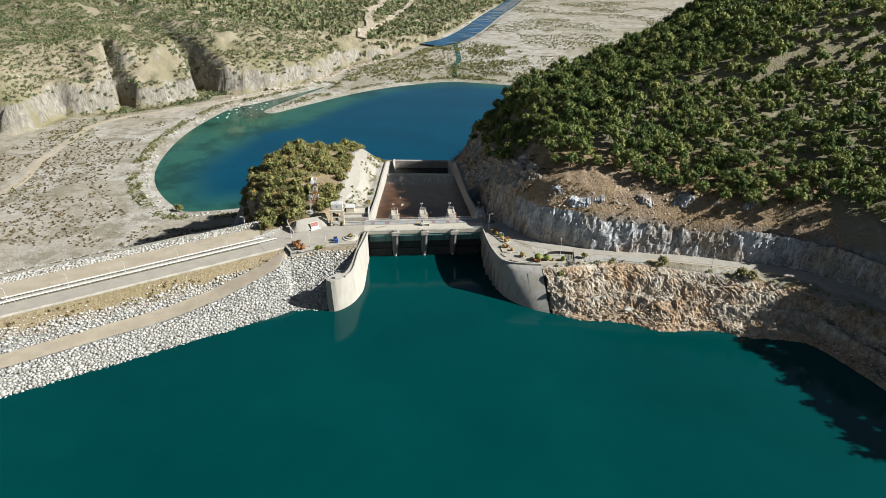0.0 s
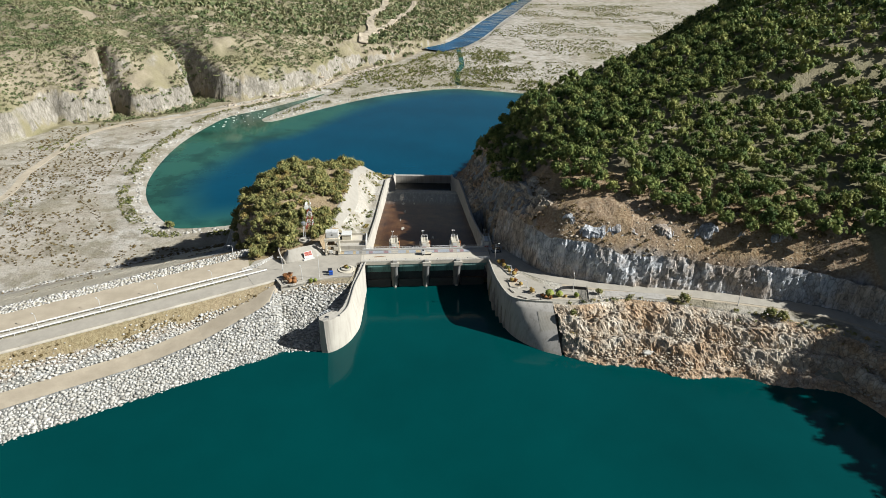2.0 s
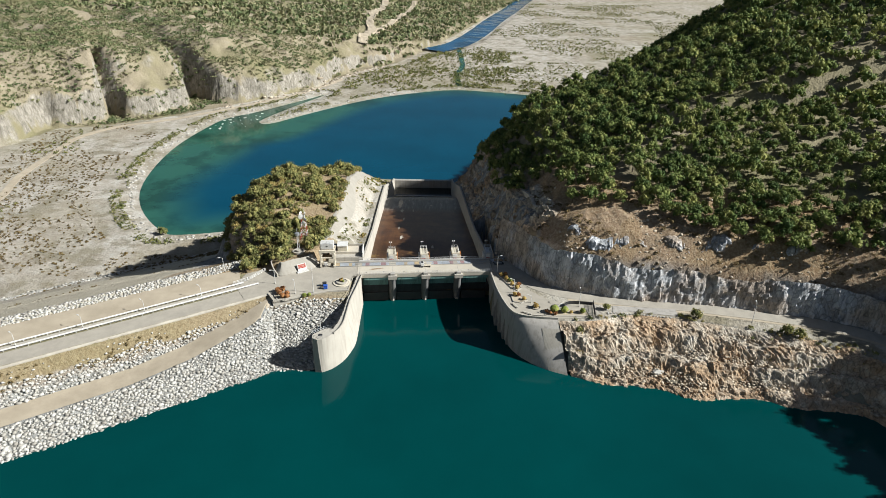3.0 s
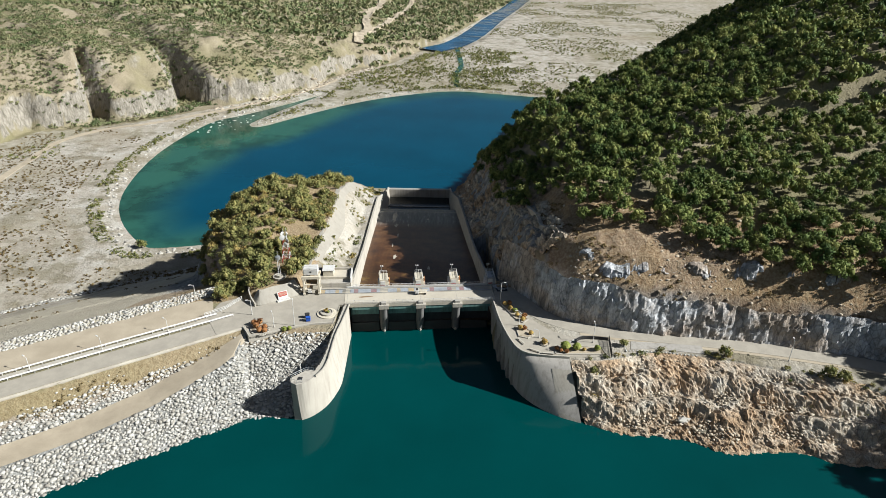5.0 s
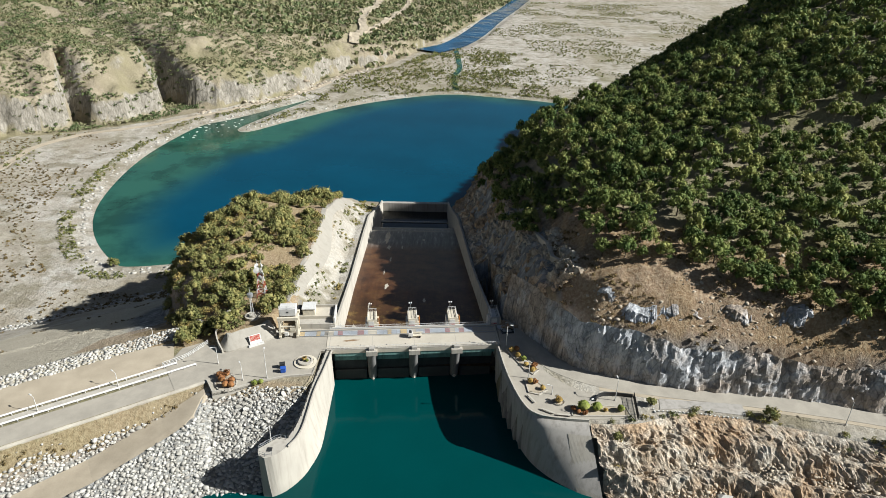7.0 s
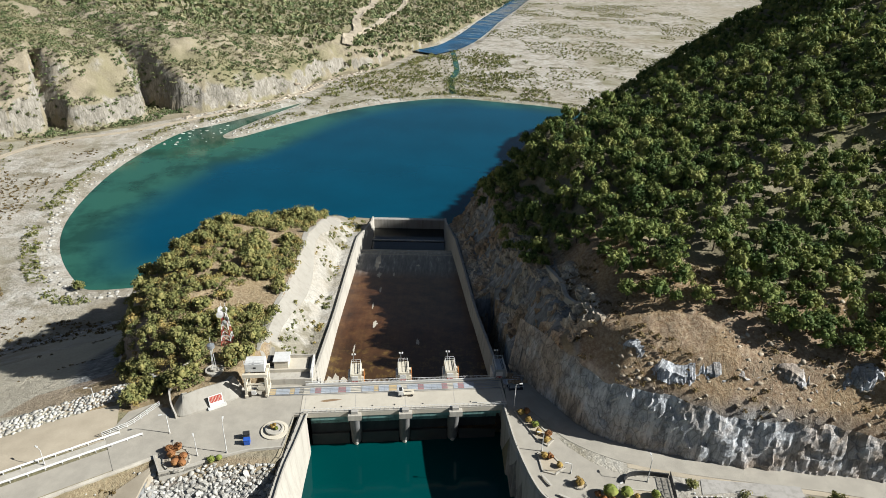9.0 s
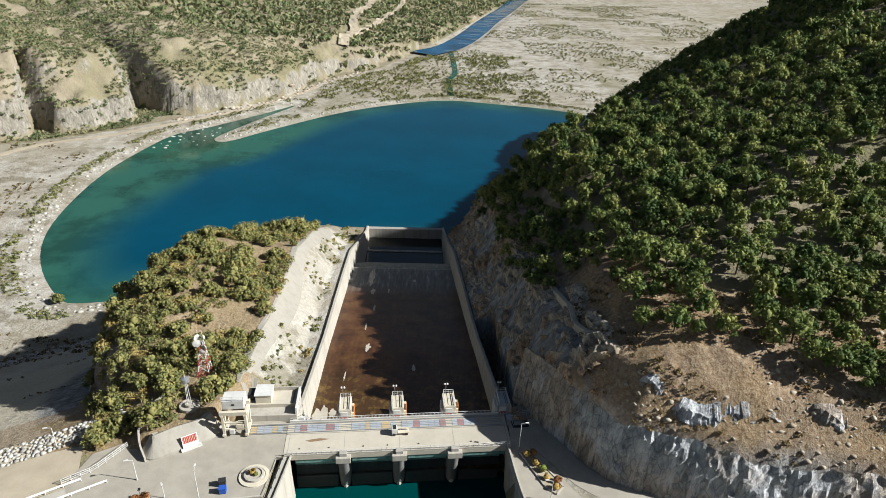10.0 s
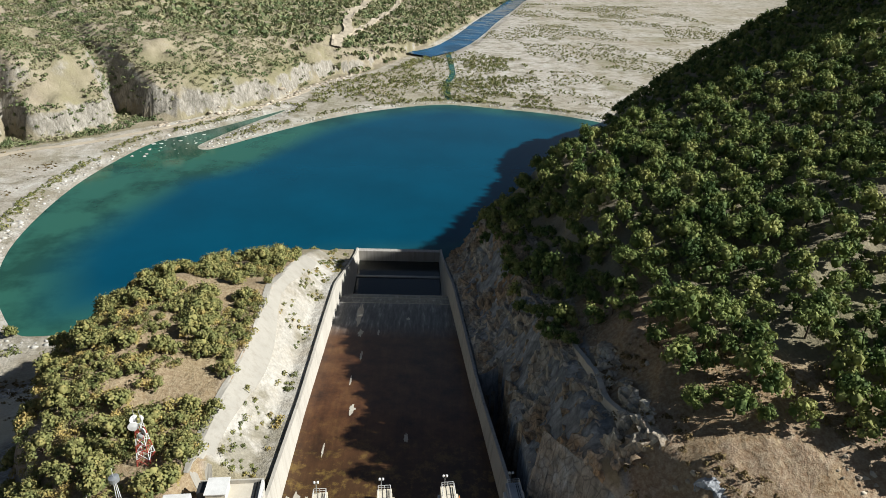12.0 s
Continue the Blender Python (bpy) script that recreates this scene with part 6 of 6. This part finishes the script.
bank_near = spread(grow(40000, 17, (-520, -60, 440, 860), on_far_bank), 2.7)
bank_far = spread(grow(22000, 18, (-900, 500, 560, 2200), lambda x, y: on_far_bank(x, y) & ~((x > -520) & (x < -60) & (y < 860))), 5.4)
scatter("scrub_bank", bank_near, [crowned(1.7, 400 + k, 26, 0.62, 0.6) for k in range(6)], (0.4, 1.5), M["far_scrub"], "grey-green scrub over cliffs and slopes", "scrub", 19)
scatter("scrub_hills", bank_far, [crowned(3.6, 420 + k, 14, 1.9, 1.2) for k in range(6)], (0.6, 1.5), M["far_scrub"], "grey-green scrub over far hills", "scrub", 20)


def in_valley(x, y):
    d, _ = track(CLIFF, x, y)
    p = inside(POOL, x, y)
    r, _ = track(RIVER, x, y)
    n, _ = track(NORTH, x, y)
    shore = (p < -2) & (p > -9)
    flats = (rough(x, y, 60, 3, 61) > 0.22) & (p < -14)
    marsh = (x > -80) & (x < 80) & (y > 770) & (y < 1000) & (rough(x, y, 40, 2, 62) > -0.3) & (p < -2)
    fields = (x > 130) & (y > 850) & (rough(x, y, 90, 3, 64) > 0.05)
    q, _ = track(DAM_EDGE, x, y)
    return (d < -3) & (np.abs(r) > 23) & (n > 4) & (q < -70) & (shore & (rough(x, y, 25, 2, 63) > -0.25) | flats | marsh | fields)


valley_points = spread(grow(9000, 21, (-330, 520, 330, 1700), in_valley), 3.0)
scatter("scrub_valley", valley_points, [crowned(1.7, 440 + k, 24, 0.58, 0.5) for k in range(6)], (0.3, 1.2), M["valley_scrub"], "yellow-green riverside scrub and bushes", "scrub", 22)
bank_pts = spread(grow(500, 23, (42, 140, 185, 224), lambda x, y: (track(BRINK, x, y)[0] < 1.0) & (track(BRINK, x, y)[0] > -7) & (rough(x, y, 9, 3, 71) > -0.05)), 1.6)
scatter("scrub_roadside", bank_pts, [crowned(0.9, 460 + k, 80, 0.2, 0.4) for k in range(5)], (0.4, 1.3), M["shrub"], "dry olive scrub below the road edge", "scrub", 24)
ledge_pts = spread(grow(2600, 25, (36, 140, 215, 275), lambda x, y: (track(CUT, x, y)[0] > 2.6) & (track(CUT, x, y)[0] < 34) & (rough(x, y, 7, 3, 72) > 0.02)), 1.5)
scatter("scrub_ledge", ledge_pts, [crowned(0.8, 480 + k, 50, 0.2, 0.3) for k in range(5)], (0.4, 1.4), M["dry_scrub"], "dry brown scrub on the rock ledges", "scrub", 26)
for x, y, r in ((44.5, 210.6, 1.6), (54.3, 219.0, 1.3), (81.0, 214.6, 2.2), (105.5, 206.5, 2.3), (108.5, 205.0, 2.0)):
    t = tree_kind(int(x * 7), r, 1.0, M["shrub"], 260, 0.26, "olive-green shrub beside the road", "shrub", "shrubs beside the road", "shrub")
    t.matrix_basis = pose(x, y, height_at(x, y) - 0.2)
t = tree_kind(77, 3.0, 1.8, M["valley_scrub"], 260, 0.45, "bright green tree on the pool shore", "tree", "", "tree")
t.matrix_basis = pose(-159, 383, height_at(-159, 383) - 0.2)
shore_pts = spread(grow(2600, 27, (-240, 170, 368, 806), lambda x, y: (inside(POOL, x, y) < -4) & (inside(POOL, x, y) > -11) & (rough(x, y, 20, 2, 73) > -0.35)), 1.9)
scatter("scrub_shore", shore_pts, [crowned(1.2, 500 + k, 26, 0.42, 0.4) for k in range(5)], (0.5, 1.3), M["valley_scrub"], "yellow-green scrub along the pool shore", "scrub", 28)
flat_pts = spread(grow(3600, 29, (-330, -110, 330, 640), lambda x, y: (inside(POOL, x, y) < -22) & (track(CLIFF, x, y)[0] < -4) & (track(DAM_EDGE, x, y)[0] < -60) & (rough(x, y, 26, 4, 74) > -0.12) & (np.abs(track(VALLEY_ROAD, x, y)[0]) > 4)), 1.7)
scatter("scrub_flat", flat_pts, [crowned(0.9, 520 + k, 14, 0.42, 0.2) for k in range(5)], (0.4, 1.3), M["dry_scrub"], "low dry brown scrub on the gravel flat", "scrub", 30)
marsh_pts = spread(grow(1500, 31, (-110, 120, 765, 1010), lambda x, y: (inside(POOL, x, y) < -3) & (track(CLIFF, x, y)[0] < -14) & (rough(x, y, 35, 3, 75) > -0.1)), 2.6)
scatter("scrub_marsh", marsh_pts, [crowned(1.8, 540 + k, 24, 0.6, 0.5) for k in range(5)], (0.6, 1.5), M["valley_scrub"], "yellow-green bushes on the river flat", "scrub", 32)

# ---- stones ----
def stone_proto(seed):
    g = random.Random(seed)
    bm = bmesh.new()
    bmesh.ops.create_icosphere(bm, subdivisions=1, radius=1.0)
    for v in bm.verts:
        k = g.uniform(0.55, 1.15)
        v.co = Vector((round(v.co.x * k * 1.9) / 1.7 + 0.3 * v.co.x * k, round(v.co.y * k * 1.9) / 2.0 + 0.3 * v.co.y * k, v.co.z * k * 0.75))
    v = np.array([w.co[:] for w in bm.verts])
    f = np.array([[w.index for w in q.verts] for q in bm.faces])
    bm.free()
    return v, f


def stone_material(name, light, mid, dark, per_object):
    n = Nodes(name, 0.9, 0.0, 0.2)
    pick = n.object_random() if per_object else n.island()
    c = n.ramp(pick, [(0.0, dark), (0.3, mid), (0.75, light), (1.0, tuple(min(1, v * 1.15) for v in light))])
    grain = n.noise(2.5, 6, 0.7)
    c = n.mix(0.4, c, n.ramp(grain, [(0.3, 0.5), (0.7, 1.0)]), "MULTIPLY")
    n.bump(grain, 0.5, 0.1)
    return n.colour(c)


M["stone_piece"] = stone_material("stone_piece", (0.44, 0.42, 0.375), (0.36, 0.34, 0.295), (0.25, 0.23, 0.195), True)
M["stone_mass"] = stone_material("stone_mass", (0.44, 0.42, 0.375), (0.36, 0.34, 0.295), (0.25, 0.23, 0.195), False)
M["boulder"] = stone_material("boulder", (0.44, 0.375, 0.285), (0.34, 0.28, 0.205), (0.22, 0.175, 0.125), False)
protos = [stone_proto(k) for k in range(10)]


def on_face(x, y):
    q, s = track(DAM_EDGE, x, y)
    s = s - 27.0
    ramp = np.interp(s, [-30, 0, 12, 28, 45, 100, 400], [11.4, 11.4, 8.8, 5.8, 4.2, 3.5, 2.0])
    a = 1.2 + (11.4 - ramp) * 0.8
    b = a + np.interp(s, [-30, -2, 6, 400], [0.1, 0.1, 8.0, 8.5])
    wall = inside([tuple(p) for p in LEFT_WALL], x, y) < -0.3
    terrace = inside(TERRACE, x, y) < -0.2
    return (q > 0) & wall & terrace & (x < -28) & (((q > 3.4 + 1.6 * rough(x, y, 7, 2, 83)) & (q < a - 0.1)) | ((q > b + 0.2) & (q < 26.5)))


big = spread(grow(60000, 51, (-200, -27, 95, 228), on_face), 0.84)
g = random.Random(9)
g.shuffle(big)
near_big = [p for p in big if p[0] > -62 and p[1] > 205][:300]
rest_big = [p for p in big if p not in set(near_big)]
scatter("riprap", rest_big, protos, (0.34, 0.66), M["stone_mass"], "pale grey riprap stones covering the dam slope", "riprap", 52, -0.05)
fill = spread(grow(18000, 53, (-150, -27, 140, 228), on_face), 0.5)
scatter("riprap_small", fill, protos, (0.2, 0.42), M["stone_mass"], "smaller pale stones between the riprap", "riprap", 54, -0.02)
heap = thing("riprap_head", pose(0, 0, 0), "heap of pale riprap stones beside the wing wall", "riprap")
shared = []
for v, f in protos:
    me = bpy.data.meshes.new("stone")
    me.from_pydata([tuple(p) for p in v], [], [tuple(int(i) for i in q) for q in f])
    me.materials.append(M["stone_piece"])
    shared.append(me)
for x, y in near_big:
    ob = new("stone", shared[g.randrange(10)])
    ob.parent = heap
    s = g.uniform(0.38, 0.72)
    ob.matrix_local = pose(x, y, height_at(x, y) + 0.08, g.uniform(-25, 25), g.uniform(-25, 25), g.uniform(0, 360)) @ Matrix.Scale(s, 4)


strip_pts = spread(grow(2200, 71, (-190, -50, 100, 226), lambda x, y: (track(DAM_EDGE, x, y)[0] > 1.0) & (track(DAM_EDGE, x, y)[0] < 4.6) & (rough(x, y, 6, 2, 85) > -0.1)), 0.9)
scatter("scrub_dam", strip_pts[::2], [crowned(0.5, 580 + k, 26, 0.17, 0.15) for k in range(4)], (0.5, 1.4), M["dry_scrub"], "dry tufts on the brown strip below the dam road", "scrub", 72)
scatter("pebbles_dam", strip_pts[1::2], protos, (0.18, 0.45), M["stone_mass"], "loose pale stones on the brown strip below the dam road", "stones", 73, 0.05)
crest_band = spread(grow(26000, 65, (-210, -56, 110, 262), lambda x, y: (-track(DAM_EDGE, x, y)[0] > 22.9) & (-track(DAM_EDGE, x, y)[0] < 28.6) & (x < -58) & (np.interp(y, KNOB_Y, KNOB_X) > x - 3)), 0.72)
scatter("riprap_crest", crest_band, protos, (0.3, 0.62), M["stone_mass"], "pale stone band along the downstream edge of the dam crest", "riprap", 66, -0.02)
toe_band = spread(grow(5000, 67, (-330, -90, 120, 372), lambda x, y: (np.abs(track(DAM_EDGE, x, y)[0] + 147) < 5.5) & (inside(POOL, x, y) < -4)), 1.1)
scatter("riprap_toe", toe_band, protos, (0.4, 0.9), M["stone_mass"], "pale stone band along the toe of the dam", "riprap", 68, 0.0)
lines = spread(grow(900, 69, (-330, -80, 60, 372), lambda x, y: ((np.abs(track(DAM_EDGE, x, y)[0] + 72) < 0.9) | (np.abs(track(DAM_EDGE, x, y)[0] + 108) < 0.9) | (np.abs(track(DAM_EDGE, x, y)[0] + 140) < 2.2)) & (rough(x, y, 11, 2, 84) > -0.1)), 1.0)
scatter("scrub_berm", lines, [crowned(0.6, 560 + k, 24, 0.2, 0.2) for k in range(4)], (0.5, 1.3), M["dry_scrub"], "thin dry scrub along the berms of the dam", "scrub", 70)


def on_bank(x, y):
    e, _ = track(BRINK, x, y)
    w, _ = track(SHORE, x, y)
    return (e < -2) & (w > 2.2) & (x > 41) & (rough(x, y, 12, 3, 81) > -0.15)


bank_stones = spread(grow(16000, 55, (40, 160, 120, 216), on_bank), 0.62)
scatter("bank_boulders", bank_stones, protos, (0.14, 0.55), M["boulder"], "tan broken boulders on the lake bank", "boulders", 56, -1.05)
rock = thing("boulder", pose(66.3, 199.8, height_at(66.3, 199.8) + 0.7), "single pale rounded boulder on the lake bank", "boulder")
ob = new("stone", shared[3])
ob.parent = rock
ob.matrix_local = Matrix.Scale(1.5, 4)
pool_rim = [p for p in spread(grow(1500, 57, (-235, 180, 372, 800), lambda x, y: (np.abs(inside(POOL, x, y)) < 3.0)), 2.2)]
scatter("shore_stones", pool_rim, protos, (0.4, 1.3), M["stone_mass"], "pale stones along the pool shore", "stones", 58, 0.1)
wet = spread(grow(70, 59, (-222, -170, 600, 668), lambda x, y: (inside(POOL, x, y) > 3) & (inside(POOL, x, y) < 22)), 5.0)
wet_stones = thing("water_stones", pose(0, 0, 0), "pale stones breaking the shallow water", "stones", kind="stuff")
for x, y in wet:
    ob = new("stone", shared[g.randrange(10)])
    ob.parent = wet_stones
    ob.matrix_local = pose(x, y, -43.1, 0, 0, g.uniform(0, 360)) @ Matrix.Scale(g.uniform(0.5, 1.3), 4)
cliff_foot = spread(grow(420, 61, (-215, -70, 640, 900), lambda x, y: (np.abs(track(CLIFF, x, y)[0] + 4) < 5)), 2.5)
scatter("cliff_stones", cliff_foot, protos, (0.6, 2.2), M["boulder"], "pale fallen blocks at the cliff foot", "boulders", 62, 0.3)
slope_pts = spread(grow(5200, 63, (38, 135, 216, 268), lambda x, y: (track(CUT, x, y)[0] > 3.5) & (track(CUT, x, y)[0] < 32) & (rough(x, y, 10, 3, 91) > -0.1)), 1.1)
scatter("slope_rocks", slope_pts, protos, (0.2, 0.75), M["boulder"], "brown loose rocks on the dry slope", "boulders", 64, 0.36)
